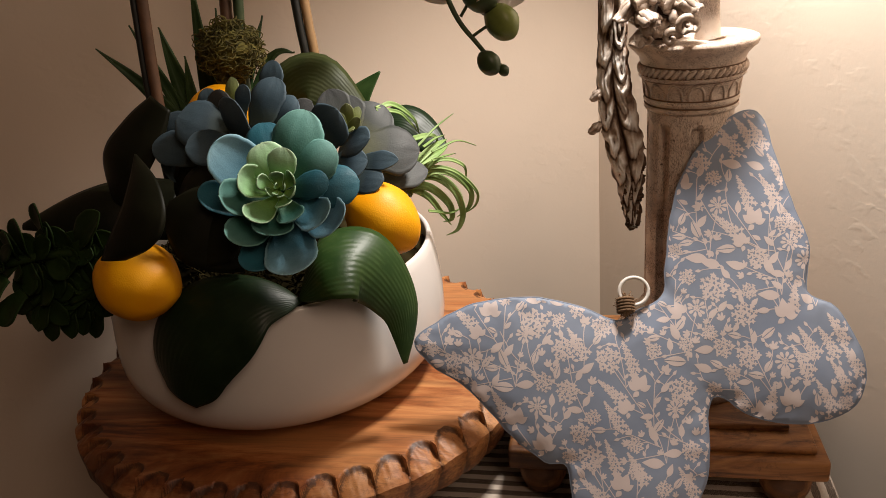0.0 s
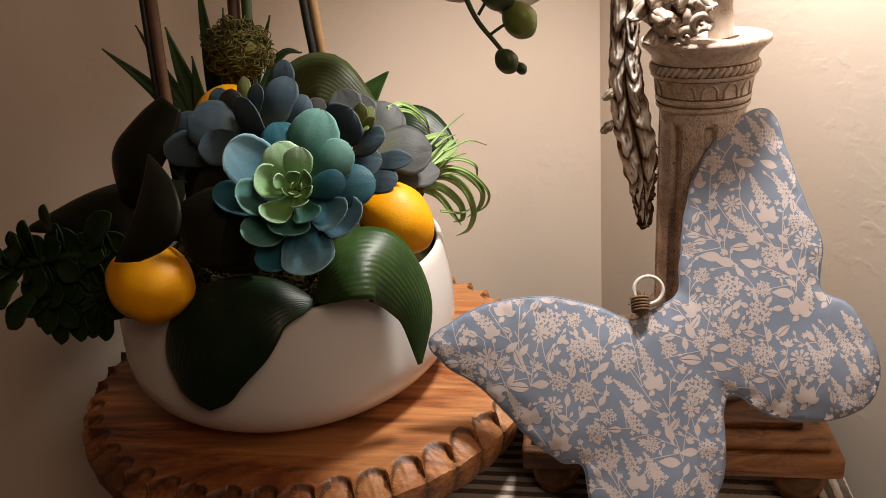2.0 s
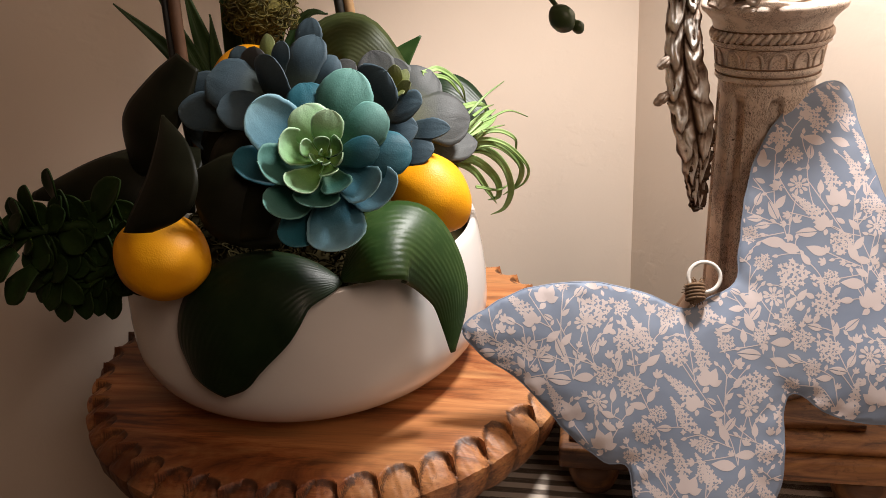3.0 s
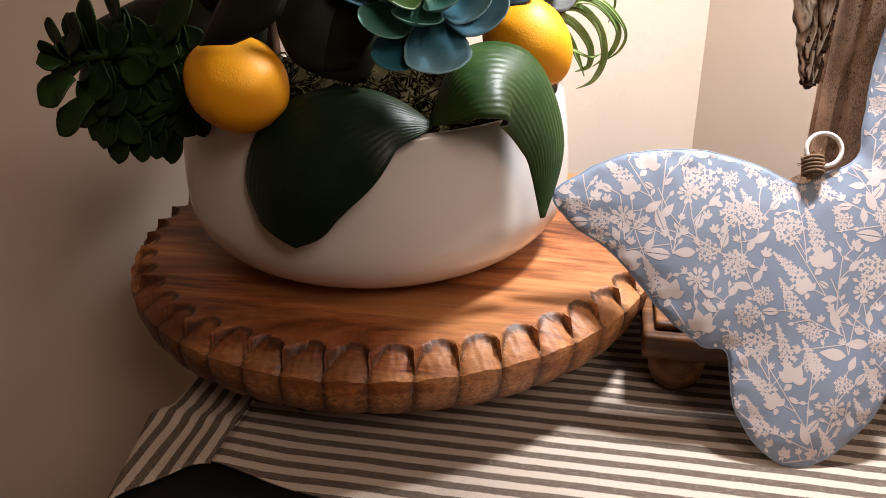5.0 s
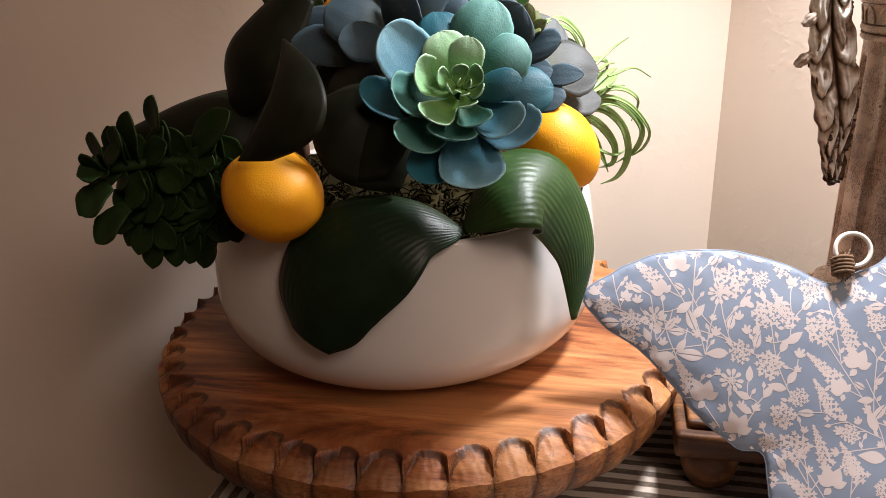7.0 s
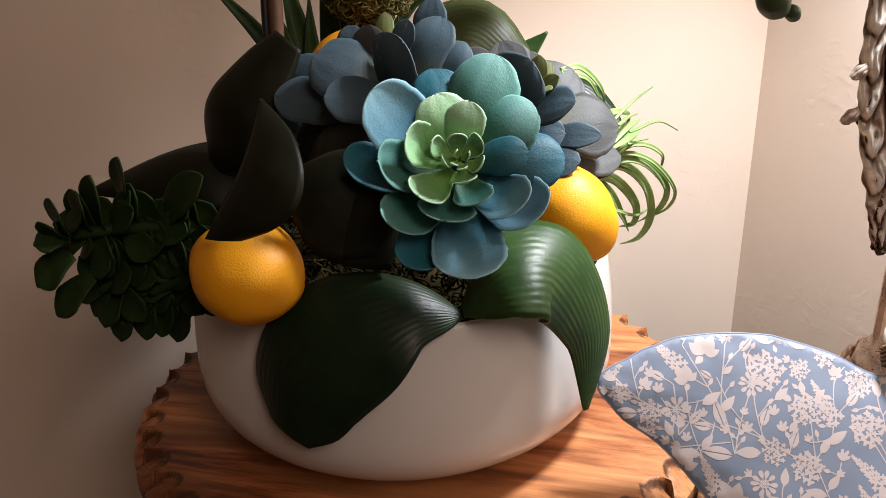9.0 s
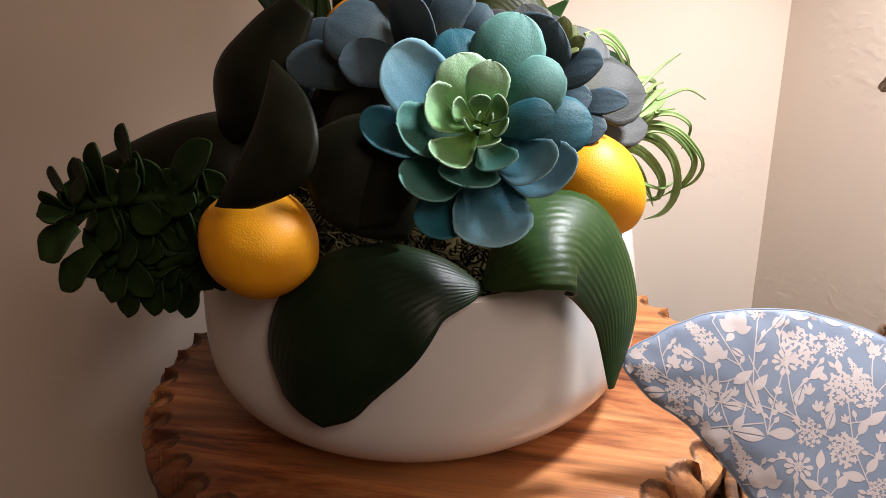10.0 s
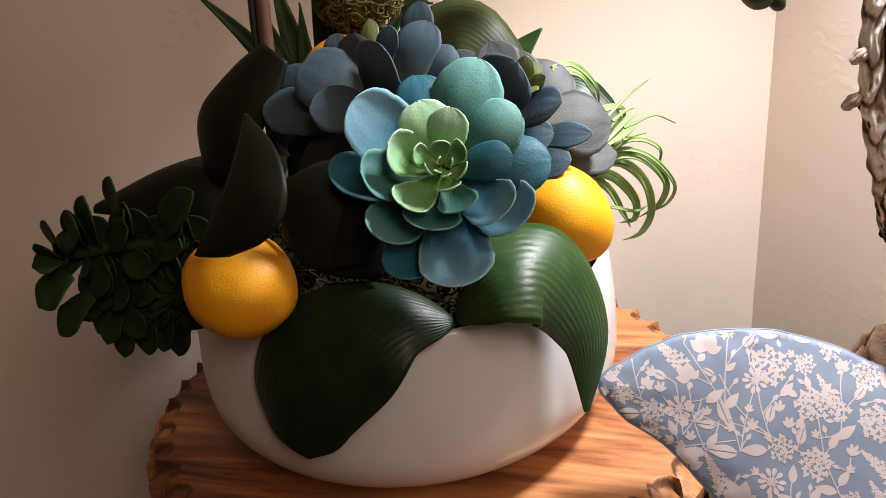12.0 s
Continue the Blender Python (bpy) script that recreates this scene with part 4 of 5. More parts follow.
for tip, mid, w in (((-0.445, 0.684, 0.326), (-0.405, 0.705, 0.272), 0.008), ((-0.396, 0.720, 0.338), (-0.382, 0.720, 0.275), 0.011), ((-0.363, 0.739, 0.385), (-0.362, 0.735, 0.29), 0.010),
                    ((-0.419, 0.707, 0.343), (-0.395, 0.715, 0.275), 0.007), ((-0.305, 0.762, 0.338), (-0.325, 0.750, 0.28), 0.008), ((-0.280, 0.768, 0.299), (-0.305, 0.758, 0.292), 0.006),
                    ((-0.345, 0.745, 0.35), (-0.352, 0.74, 0.27), 0.010), ((-0.372, 0.715, 0.31), (-0.37, 0.715, 0.25), 0.010)):
    o = np.array((-0.36, 0.725, 0.18))
    s0 = o + (np.array(mid) - o) * 0.15
    blade("leaf", [s0 - o, np.array(mid) - o, np.array(tip) - o], [(0.0, -0.8, 0.5), (0.0, -0.8, 0.6)], [w, w * 0.9, 0.0006], ALOE_LEAF, aloe, cup=0.5, nu=14, nv=4, thick=0.002)


# ---- stakes and the moss ball ----
def stick(name, label, bars, category="stake"):
    o = np.array(bars[0][0][0])
    ob = thing(name, label, category, tuple(o))
    for pts, r, material, nm in bars:
        v, f = tube([spline(pts, u) - o for u in np.linspace(0, 1, 16)], r, 10)
        mesh(nm, v, f, material, ob)
    return ob


stick("orchid_stake", "brown wooden stake with a black orchid stem beside it", [([(-0.367, 0.642, 0.15), (-0.368, 0.643, 0.28), (-0.365, 0.652, 0.40), (-0.36, 0.66, 0.62)], 0.0052, BARK, "stake"),
      ([(-0.374, 0.640, 0.15), (-0.3745, 0.640, 0.28), (-0.3715, 0.648, 0.40), (-0.367, 0.655, 0.62)], 0.0028, BLACK_STEM, "stem")])
stick("orchid_stake", "brown wooden stake with a green orchid stem", [([(-0.335, 0.722, 0.15), (-0.330, 0.724, 0.30), (-0.324, 0.727, 0.38), (-0.315, 0.73, 0.62)], 0.0058, BARK, "stake"),
      ([(-0.322, 0.722, 0.15), (-0.318, 0.724, 0.30), (-0.311, 0.727, 0.38), (-0.305, 0.73, 0.62)], 0.0050, GREEN_STEM, "stem")])
stick("orchid_stake", "tan bamboo stake with a black orchid stem", [([(-0.252, 0.754, 0.15), (-0.254, 0.755, 0.29), (-0.258, 0.757, 0.36), (-0.265, 0.76, 0.62)], 0.0048, TAN, "stake"),
      ([(-0.261, 0.750, 0.15), (-0.262, 0.751, 0.29), (-0.266, 0.753, 0.36), (-0.273, 0.756, 0.62)], 0.0044, BLACK_STEM, "stem")])

moss = thing("moss_ball", "ball of curly green-brown reindeer moss on a stake", "moss", (-0.323, 0.712, 0.312))
chunks = [blob((0, 0, 0), (0.027, 0.024, 0.021), 3, 0.25, 14, 20)]
mr = random.Random(3)
for i in range(720):
    d = Vector((mr.gauss(0, 1), mr.gauss(0, 1), mr.gauss(0, 1))).normalized()
    p = Vector((d.x * 0.029, d.y * 0.026, d.z * 0.027)) * mr.uniform(0.85, 1.08)
    e = Vector((mr.gauss(0, 1), mr.gauss(0, 1), mr.gauss(0, 1))).normalized()
    g = e.cross(d).normalized()
    pts = [p * 0.9, p + e * 0.003, p * 1.07 + e * 0.005 + g * 0.004, p * 1.03 + e * 0.003 + g * 0.008, p * 0.94 + g * 0.009]
    chunks.append(tube([spline(pts, u) for u in np.linspace(0, 1, 7)], [0.0006] * 6 + [0.0003], 4))
mesh("moss_tuft", *merge(*chunks), MOSS, moss)
v, f = tube([(-0.004, 0, -0.10), (-0.004, 0, -0.015)], 0.006, 10)
mesh("stub", v, f, BARK, moss)

# ---- curly air plant ----
air = thing("air_plant", "pale green air plant with thin curling leaves", "air plant", (-0.148, 0.672, 0.190))
# leaves: points from the heart to the tip, half width
CURLS = ((((0.020, -0.007, 0.017), (0.035, 0.002, 0.019), (0.047, 0.010, 0.011), (0.048, 0.019, 0.000), (0.045, 0.028, -0.011)), 0.0014),
          (((0.017, -0.007, 0.009), (0.036, 0.002, 0.006), (0.052, 0.010, -0.013), (0.049, 0.019, -0.033), (0.035, 0.028, -0.047)), 0.0024),
          (((0.017, -0.007, 0.013), (0.040, 0.002, 0.008), (0.058, 0.010, -0.014), (0.055, 0.019, -0.032), (0.041, 0.028, -0.044)), 0.0013),
          (((0.005, -0.007, 0.003), (0.022, 0.000, 0.003), (0.038, 0.007, -0.013), (0.043, 0.014, -0.037), (0.036, 0.021, -0.057), (0.023, 0.028, -0.066)), 0.0026),
          (((0.003, -0.007, -0.002), (0.018, 0.002, -0.009), (0.031, 0.010, -0.027), (0.031, 0.019, -0.045), (0.021, 0.028, -0.052)), 0.0028),
          (((0.021, -0.007, -0.028), (0.033, 0.010, -0.036), (0.043, 0.028, -0.035)), 0.0010),
          (((0.012, -0.007, 0.023), (0.022, 0.010, 0.029), (0.031, 0.028, 0.031)), 0.0026),
          (((0.014, -0.007, 0.021), (0.025, 0.010, 0.023), (0.032, 0.028, 0.026)), 0.0030),
          (((-0.020, -0.007, 0.071), (-0.013, 0.002, 0.072), (-0.004, 0.010, 0.065), (0.004, 0.019, 0.052), (0.005, 0.028, 0.037)), 0.0018),
          (((-0.018, -0.007, 0.069), (-0.006, 0.005, 0.063), (0.001, 0.016, 0.050), (0.004, 0.028, 0.039)), 0.0014))
SHOOTS = ((((0.015, -0.007, 0.039), (0.026, 0.010, 0.048), (0.039, 0.028, 0.055)), 0.0008),
          (((0.030, -0.007, 0.032), (0.044, 0.010, 0.034), (0.058, 0.028, 0.024)), 0.0008),
          (((0.019, -0.007, 0.036), (0.024, 0.010, 0.037), (0.029, 0.028, 0.035)), 0.0009),
          (((0.026, -0.007, 0.022), (0.031, 0.010, 0.020), (0.038, 0.028, 0.017)), 0.0009),
          (((0.009, -0.007, 0.042), (0.017, 0.005, 0.041), (0.023, 0.016, 0.036), (0.020, 0.028, 0.021)), 0.0018),
          (((-0.001, -0.007, 0.009), (0.010, 0.005, 0.012), (0.020, 0.016, 0.013), (0.029, 0.028, 0.016)), 0.0028),
          (((0.002, -0.007, -0.006), (0.014, 0.005, -0.019), (0.023, 0.016, -0.040), (0.028, 0.028, -0.055)), 0.0024),
          (((0.009, -0.007, 0.007), (0.029, 0.005, 0.000), (0.042, 0.016, -0.022), (0.040, 0.028, -0.048)), 0.0018))
for pts, w in CURLS + SHOOTS:
    first, second = np.array(pts[0]), np.array(pts[1])
    heart = np.array((-0.004, 0.0, -0.012)) if len(pts) > 3 and first[2] < 0.03 else first - (second - first) * 0.4
    blade("leaf", [heart] + [np.array(p) for p in pts], [(0.2, -0.8, 0.5), (0.3, -0.7, 0.6)], [w * 1.5, w * 1.5, w * 1.4, w * 1.0, 0.0004], AIR_LEAF, air, cup=0.5, nu=30, nv=4, thick=0.0009)

# ---- orchid spray with buds ----
orchid = thing("orchid_spray", "arching orchid spray with white flowers and green buds", "orchid", (-0.262, 0.753, 0.62))
o = np.array((-0.262, 0.753, 0.62))
arch = [(-0.266, 0.754, 0.62), (-0.23, 0.70, 0.70), (-0.16, 0.62, 0.62), (-0.105, 0.58, 0.44), (-0.082, 0.571, 0.357), (-0.063, 0.571, 0.325), (-0.047, 0.571, 0.307)]
v, f = tube([spline(arch, u) - o for u in np.linspace(0, 1, 50)], [0.0032 - 0.0018 * u for u in np.linspace(0, 1, 50)], 8)
mesh("stem", v, f, GREEN_STEM, orchid)
for place, r, material, foot in (((-0.055, 0.566, 0.312), 0.0085, BUD_DARK, (-0.062, 0.571, 0.324)), ((-0.045, 0.568, 0.306), 0.0042, BUD_DARK, (-0.05, 0.571, 0.311)), ((-0.045, 0.575, 0.339), 0.0125, BUD_GREEN, (-0.066, 0.571, 0.331)), ((-0.060, 0.574, 0.361), 0.014, BUD_DARK, (-0.074, 0.571, 0.345))):
    v, f = blob(np.array(place) - o, (r, r * 0.92, r * 1.08), 2, 0.08, 14, 20, (0.6, -0.2, -0.7), 0.1)
    bud = mesh("bud", v, f, material, orchid)
    v, f = tube([spline([foot, (np.array(foot) + np.array(place)) / 2 + np.array((0, 0, 0.002)), place], u) - o for u in np.linspace(0, 1, 6)], 0.0012, 6)
    mesh("bud_stalk", v, f, GREEN_STEM, bud)


def flower(place, facing, size, spin):
    m = look(place, tuple(Vector(place) - Vector(facing))) @ pose(0, 0, 0, 0, 0, spin)
    fl = new("flower")
    fl.empty_display_size = 0.01
    fl.parent = orchid
    fl.matrix_basis = Matrix.Translation(-Vector(o)) @ m
    for a, l, w in ((90, 1.0, 0.42), (90 + 125, 0.95, 0.40), (90 - 125, 0.95, 0.40), (18, 1.0, 0.62), (162, 1.0, 0.62)):
        v, f, uv = petal_shape(size * l, size * w, 12, -18, 0.12, 0.0007, 0.3, 0.4)
        q = mesh("petal", v, f, WHITE_PETAL, fl, uvs=uv)
        q.matrix_basis = pose(0, 0, 0, 0, 0, a)
    v, f = blob((0, 0, 0.004), (0.006, 0.006, 0.008), 1, 0.2, 8, 10)
    mesh("lip", v, f, BUD_GREEN, fl)


flower((-0.074, 0.562, 0.378), (0.1, -0.6, -0.6), 0.040, 10)
flower((-0.030, 0.582, 0.370), (0.4, -0.3, -0.5), 0.040, 60)
flower((-0.150, 0.700, 0.392), (0.0, -0.7, -0.3), 0.045, 0)
flower((-0.287, 0.697, 0.396), (-0.1, -0.8, -0.2), 0.042, 30)

# ---- wooden pedestal ----
PED = thing("wooden_pedestal", "worn pine pedestal block on bun feet", "pedestal", (0.075, 0.675, CLOTH + 0.0008))
z0 = -CLOTH - 0.0008
part("plinth_board", box(-0.135, -0.107, z0 - 0.052, 0.135, 0.105, z0 - 0.031, 0.004, 3), OAK, PED)
part("moulding", box(-0.126, -0.098, z0 - 0.0308, 0.126, 0.098, z0 - 0.024, 0.003, 3), OAK, PED)
part("top_panel", box(-0.116, -0.075, z0 - 0.0238, 0.108, 0.128, z0 - 0.0175, 0.002, 2), OAK, PED)
for x, y in ((-0.106, -0.082), (0.106, -0.082), (-0.106, 0.08), (0.10, 0.05)):
    v, f = lathe([(0.001, 0.0), (0.012, 0.0), (0.017, 0.004), (0.021, 0.014), (0.0225, 0.024), (0.021, 0.0345), (0.001, 0.0348)], 28)
    ob = mesh("bun_foot", v, f, OAK, PED)
    ob.location = (x, y, 0)

# ---- fluted column ----
COL = (0.102, 0.704)
BASE_Z = -0.0174
column = thing("column", "distressed cream crackle-painted fluted column", "column", (COL[0], COL[1], BASE_Z))
H = 0.302 - BASE_Z
v, f = lathe([(0.001, 0.0), (0.078, 0.0), (0.079, 0.006), (0.076, 0.012), (0.070, 0.016), (0.066, 0.024), (0.057, 0.034), (0.050, 0.045), (0.047, 0.056), (0.046, 0.060), (0.043, 0.064), (0.001, 0.064)], 64)
mesh("base", v, f, CREAM, column, "flared round base")
for k in range(14):
    a = 360 * k / 14
    pts = [(0.050, 0, 0.056), (0.060, 0, 0.036), (0.073, 0, 0.020), (0.081, 0, 0.012)]
    q = blade("acanthus_leaf", [np.array(p) for p in pts], [(0.8, 0, 0.6), (0.5, 0, 0.8)], [0.006, 0.011, 0.010, 0.002], CREAM, column, cup=-0.4, nu=10, nv=4, thick=0.003)
    q.matrix_basis = pose(0, 0, 0, 0, 0, a)
FL = 8
prof = [(0.0372, 0.060)] + [(0.0372 - 0.0006 * t, 0.060 + t * (H - 0.120)) for t in np.linspace(0.01, 0.99, 70)] + [(0.0366, H - 0.058)]


def flute(a, i):
    t = i / (len(prof) - 1)
    c = (a / (2 * math.pi) * FL) % 1.0
    s = abs(2 * c - 1) / 0.40
    top = (t - 0.915) * (H - 0.12) / 0.0058
    if t > 0.915:
        s = math.hypot(s, top)
    deep = math.sqrt(max(0.0, 1 - s * s)) if s < 1 else 0.0
    return 1 - 0.17 * min(1, deep * 1.25) * min(1, max(0, (t - 0.06) / 0.03))


v, f = lathe(prof, FL * 30, flute)
shaft = mesh("shaft", v, f, CREAM, column)
shaft.matrix_basis = pose(0, 0, 0, 0, 0, 26)
v, f = lathe([(0.030, H - 0.0595), (0.0385, H - 0.0595), (0.0400, H - 0.0575), (0.0388, H - 0.0553), (0.0384, H - 0.0540), (0.0402, H - 0.0522), (0.0406, H - 0.0502), (0.0390, H - 0.0482), (0.0396, H - 0.042), (0.0412, H - 0.0335), (0.0436, H - 0.0318),
              (0.0448, H - 0.0304), (0.0432, H - 0.0285), (0.0430, H - 0.021), (0.0438, H - 0.0175), (0.0450, H - 0.014), (0.0500, H - 0.0085), (0.0525, H - 0.0065), (0.0535, H - 0.004), (0.0530, H - 0.001), (0.0510, H), (0.035, H + 0.0006), (0.001, H + 0.0006)], 80)
mesh("capital", v, f, CREAM, column, "round capital with a flat dished top")
for r, z in ((0.0391, 0.0546), (0.0394, 0.0481), (0.0416, 0.0328), (0.0431, 0.0288), (0.0433, 0.0204)):
    v, f = tube([(r * math.cos(q), r * math.sin(q), H - z) for q in np.linspace(0, 2 * math.pi, 81)], 0.0007, 6, False)
    mesh("groove_line", v, f, WASH, column, "brown wash lying in a groove")
arc = [(0.0062 * math.cos(q), 0.0078 * math.sin(q)) for q in np.linspace(0, math.pi, 11)]
for k in range(14):
    a = 2 * math.pi * (k + 0.5) / 14
    pts = []
    for dx, dz in [(arc[0][0], -0.004)] + arc + [(arc[-1][0], -0.004)]:
        rr = 0.0392 + (dz + 0.006) * 0.12
        pts.append((rr * math.cos(a + dx / rr), rr * math.sin(a + dx / rr), H - 0.0430 + dz))
    v, f = tube(pts, 0.0011, 6)
    mesh("egg_moulding", v, f, CREAM, column)
chunks = []
for k in range(46):
    a = 2 * math.pi * k / 46
    p0 = Vector((0.0438 * math.cos(a), 0.0438 * math.sin(a), H - 0.0282))
    p1 = Vector((0.0440 * math.cos(a + 0.17), 0.0440 * math.sin(a + 0.17), H - 0.0212))
    chunks.append(tube([p0, p0.lerp(p1, 0.3) * 1.0, p0.lerp(p1, 0.7), p1], [0.0012, 0.0024, 0.0024, 0.0012], 6))
mesh("rope_moulding", *merge(*chunks), CREAM, column)

# ---- winged figure on the column (one body) ----
sr = random.Random(5)
chunks, core = [], []


def plume(p, way, face, length, width, curl=0.5, ribs=True):
    """One carved feather: a thick curled leaf with a raised edge."""
    way, face = Vector(way).normalized(), Vector(face).normalized()
    face = (face - way * face.dot(way)).normalized()
    pts = [Vector(p), Vector(p) + way * length * 0.4 + face * length * 0.10, Vector(p) + way * length * 0.78 + face * length * 0.10, Vector(p) + way * length + face * length * curl * 0.4]
    pts = [np.array(k) for k in pts]
    side = np.array(way.cross(face))
    fa = np.array(face)
    wd = [(0.45,), (1.0,), (0.9,), (0.12,)]
    seed = sr.uniform(0, 9)

    def fn(u, v):
        w = width * float(spline(wd, u)[0])
        lobes = 1 + 0.22 * math.cos(u * 17 + seed) * abs(v) ** 2
        rib = 0.16 * math.cos(v * 9.4 + 2.5 * u) if ribs else 0
        return spline(pts, u) + side * w * v * lobes + fa * w * (0.75 * (1 - v * v) + rib + 0.25 * math.sin(u * 8.5 + seed) * abs(v))
    v, f, _ = shell(fn, 14, 14, width * 0.5)
    chunks.append((v, f))


left_strand = [(0.032, 0.704, 0.42), (0.030, 0.700, 0.355), (0.029, 0.696, 0.309), (0.027, 0.693, 0.276), (0.029, 0.690, 0.242), (0.034, 0.688, 0.211), (0.042, 0.687, 0.179), (0.047, 0.686, 0.155), (0.051, 0.686, 0.137)]
right_strand = [(0.046, 0.704, 0.42), (0.043, 0.700, 0.355), (0.041, 0.696, 0.309), (0.043, 0.693, 0.280), (0.048, 0.690, 0.251), (0.055, 0.688, 0.220), (0.058, 0.687, 0.194), (0.057, 0.686, 0.168), (0.055, 0.686, 0.140)]


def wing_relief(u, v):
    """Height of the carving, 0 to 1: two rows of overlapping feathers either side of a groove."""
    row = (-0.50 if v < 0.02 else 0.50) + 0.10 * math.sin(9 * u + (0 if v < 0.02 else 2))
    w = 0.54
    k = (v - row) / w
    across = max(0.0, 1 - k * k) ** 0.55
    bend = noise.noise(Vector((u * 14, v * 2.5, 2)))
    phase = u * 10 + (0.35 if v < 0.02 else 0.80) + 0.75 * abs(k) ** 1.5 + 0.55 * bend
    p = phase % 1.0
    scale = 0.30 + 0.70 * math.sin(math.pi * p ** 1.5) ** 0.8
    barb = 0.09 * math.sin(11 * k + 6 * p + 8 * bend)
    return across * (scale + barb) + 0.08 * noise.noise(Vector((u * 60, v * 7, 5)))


def wing_face(u, v):
    a, b = spline(left_strand, u), spline(right_strand, u)
    n_ = unit(b - a)
    full = (1 - 0.25 * u) * 0.0068 * (1 - max(0.0, (u - 0.9) / 0.1) ** 2 * 0.6)
    a, b = a - n_ * full, b + n_ * full
    rough = 1 + 0.14 * noise.noise(Vector((u * 26, 1.0 if v < 0 else 7.0, 0))) * abs(v) ** 3
    p = a + (b - a) * (v * rough + 1) / 2
    return p + np.array((0, 0.006 * v * v - 0.0085 * wing_relief(u, v), 0))


NU, NV = 190, 44
v, f, uv = shell(wing_face, NU, NV, 0.005)
WING_V, WING_F = v, f
# relief height as UV: the lower the carving, the darker its painted shade
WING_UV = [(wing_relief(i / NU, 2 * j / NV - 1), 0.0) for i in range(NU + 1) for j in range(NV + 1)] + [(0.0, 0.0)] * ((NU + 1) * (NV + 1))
for z, x, l in ((0.262, 0.026, 0.012), (0.233, 0.025, 0.013)):
    plume((x, 0.690, z), (-0.75, 0.0, -0.65), (-0.3, -0.9, 0.2), l, 0.0030, 0.5)
for i in range(18):
    a = sr.uniform(0, 1)
    p = Vector((0.050 + 0.042 * a + sr.uniform(-0.005, 0.005), 0.676 + sr.uniform(-0.008, 0.015), 0.312 + sr.uniform(0, 0.045) * (1 - 0.4 * a)))
    plume(p, (sr.uniform(-0.8, 0.8), -0.3, sr.uniform(-1.0, -0.1)), (sr.uniform(-0.4, 0.4), -1, 0.5), sr.uniform(0.016, 0.026), sr.uniform(0.004, 0.007), 1.0)
for cx, cz, rr in ((0.062, 0.309, 0.0075), (0.080, 0.3075, 0.007), (0.091, 0.316, 0.009)):
    pts = [(cx + rr * (1 - k / 20) * math.cos(k * 0.42), 0.662 - k * 0.0003, cz + rr * (1 - k / 20) * math.sin(k * 0.42)) for k in range(19)]
    chunks.append(tube(pts, [0.0034 - 0.0001 * k for k in range(19)], 7))
core.append(blob((0.076, 0.690, 0.330), (0.020, 0.014, 0.028), 4, 0.3, 14, 20))
verts, faces = merge((WING_V, WING_F), *chunks, *core)
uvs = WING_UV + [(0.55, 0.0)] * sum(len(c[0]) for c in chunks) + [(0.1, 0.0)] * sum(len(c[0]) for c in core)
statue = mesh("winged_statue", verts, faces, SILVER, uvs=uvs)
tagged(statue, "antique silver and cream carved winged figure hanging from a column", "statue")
leg = mesh("statue_post", *tube([(0.112, 0.682, 0.2995), (0.111, 0.683, 0.303), (0.110, 0.684, 0.330), (0.112, 0.684, 0.40)], [0.014, 0.0105, 0.0095, 0.010], 20), CREAM)
tagged(leg, "round cream painted post standing on the column's top", "statue")

# ---- padded butterfly ----
OUT = [(-0.170, 0.187), (-0.156, 0.200), (-0.130, 0.213), (-0.098, 0.220), (-0.062, 0.219), (-0.025, 0.208), (0.000, 0.196), (0.016, 0.202), (0.040, 0.215), (0.045, 0.241), (0.054, 0.288), (0.070, 0.325), (0.095, 0.353),
       (0.118, 0.366), (0.133, 0.362), (0.142, 0.328), (0.152, 0.288), (0.163, 0.248), (0.158, 0.212), (0.181, 0.195), (0.199, 0.152), (0.188, 0.117), (0.150, 0.104), (0.106, 0.112), (0.080, 0.130), (0.070, 0.118), (0.068, 0.080),
       (0.057, 0.046), (0.032, 0.016), (0.000, -0.001), (-0.026, 0.012), (-0.044, 0.042), (-0.048, 0.077), (-0.066, 0.083), (-0.092, 0.104), (-0.124, 0.143), (-0.158, 0.169)]
B_O = Vector((0.047, 0.5037, -0.0865))
B_U = Vector((0.99072516, 0.13588102, 0))
B_V = Vector((-0.06187891, 0.45116671, 0.89029186))
B_N = Vector((0.12097376, -0.88203455, 0.45539038))
butterfly = thing("butterfly_pillow", "flat padded butterfly in blue oilcloth printed with pale flowers", "ornament", Matrix((B_U, B_V, B_N)).transposed().to_4x4())
butterfly.matrix_world = Matrix.Translation(B_O) @ butterfly.matrix_world
edge = []
nO = len(OUT)
ring_pts = OUT[-1:] + OUT + OUT[:2]
for i in range(nO):
    for k in range(5):
        q = spline(ring_pts, (i + 1 + k / 5) / (len(ring_pts) - 1))
        edge.append((float(q[0]), float(q[1])))
edge = [(x + 0.0011 * noise.noise(Vector((x * 70, y * 70, 2))), y + 0.0011 * noise.noise(Vector((x * 70, y * 70, 6)))) for x, y in edge]
EDGE = np.array(edge)
E2 = np.roll(EDGE, -1, axis=0)


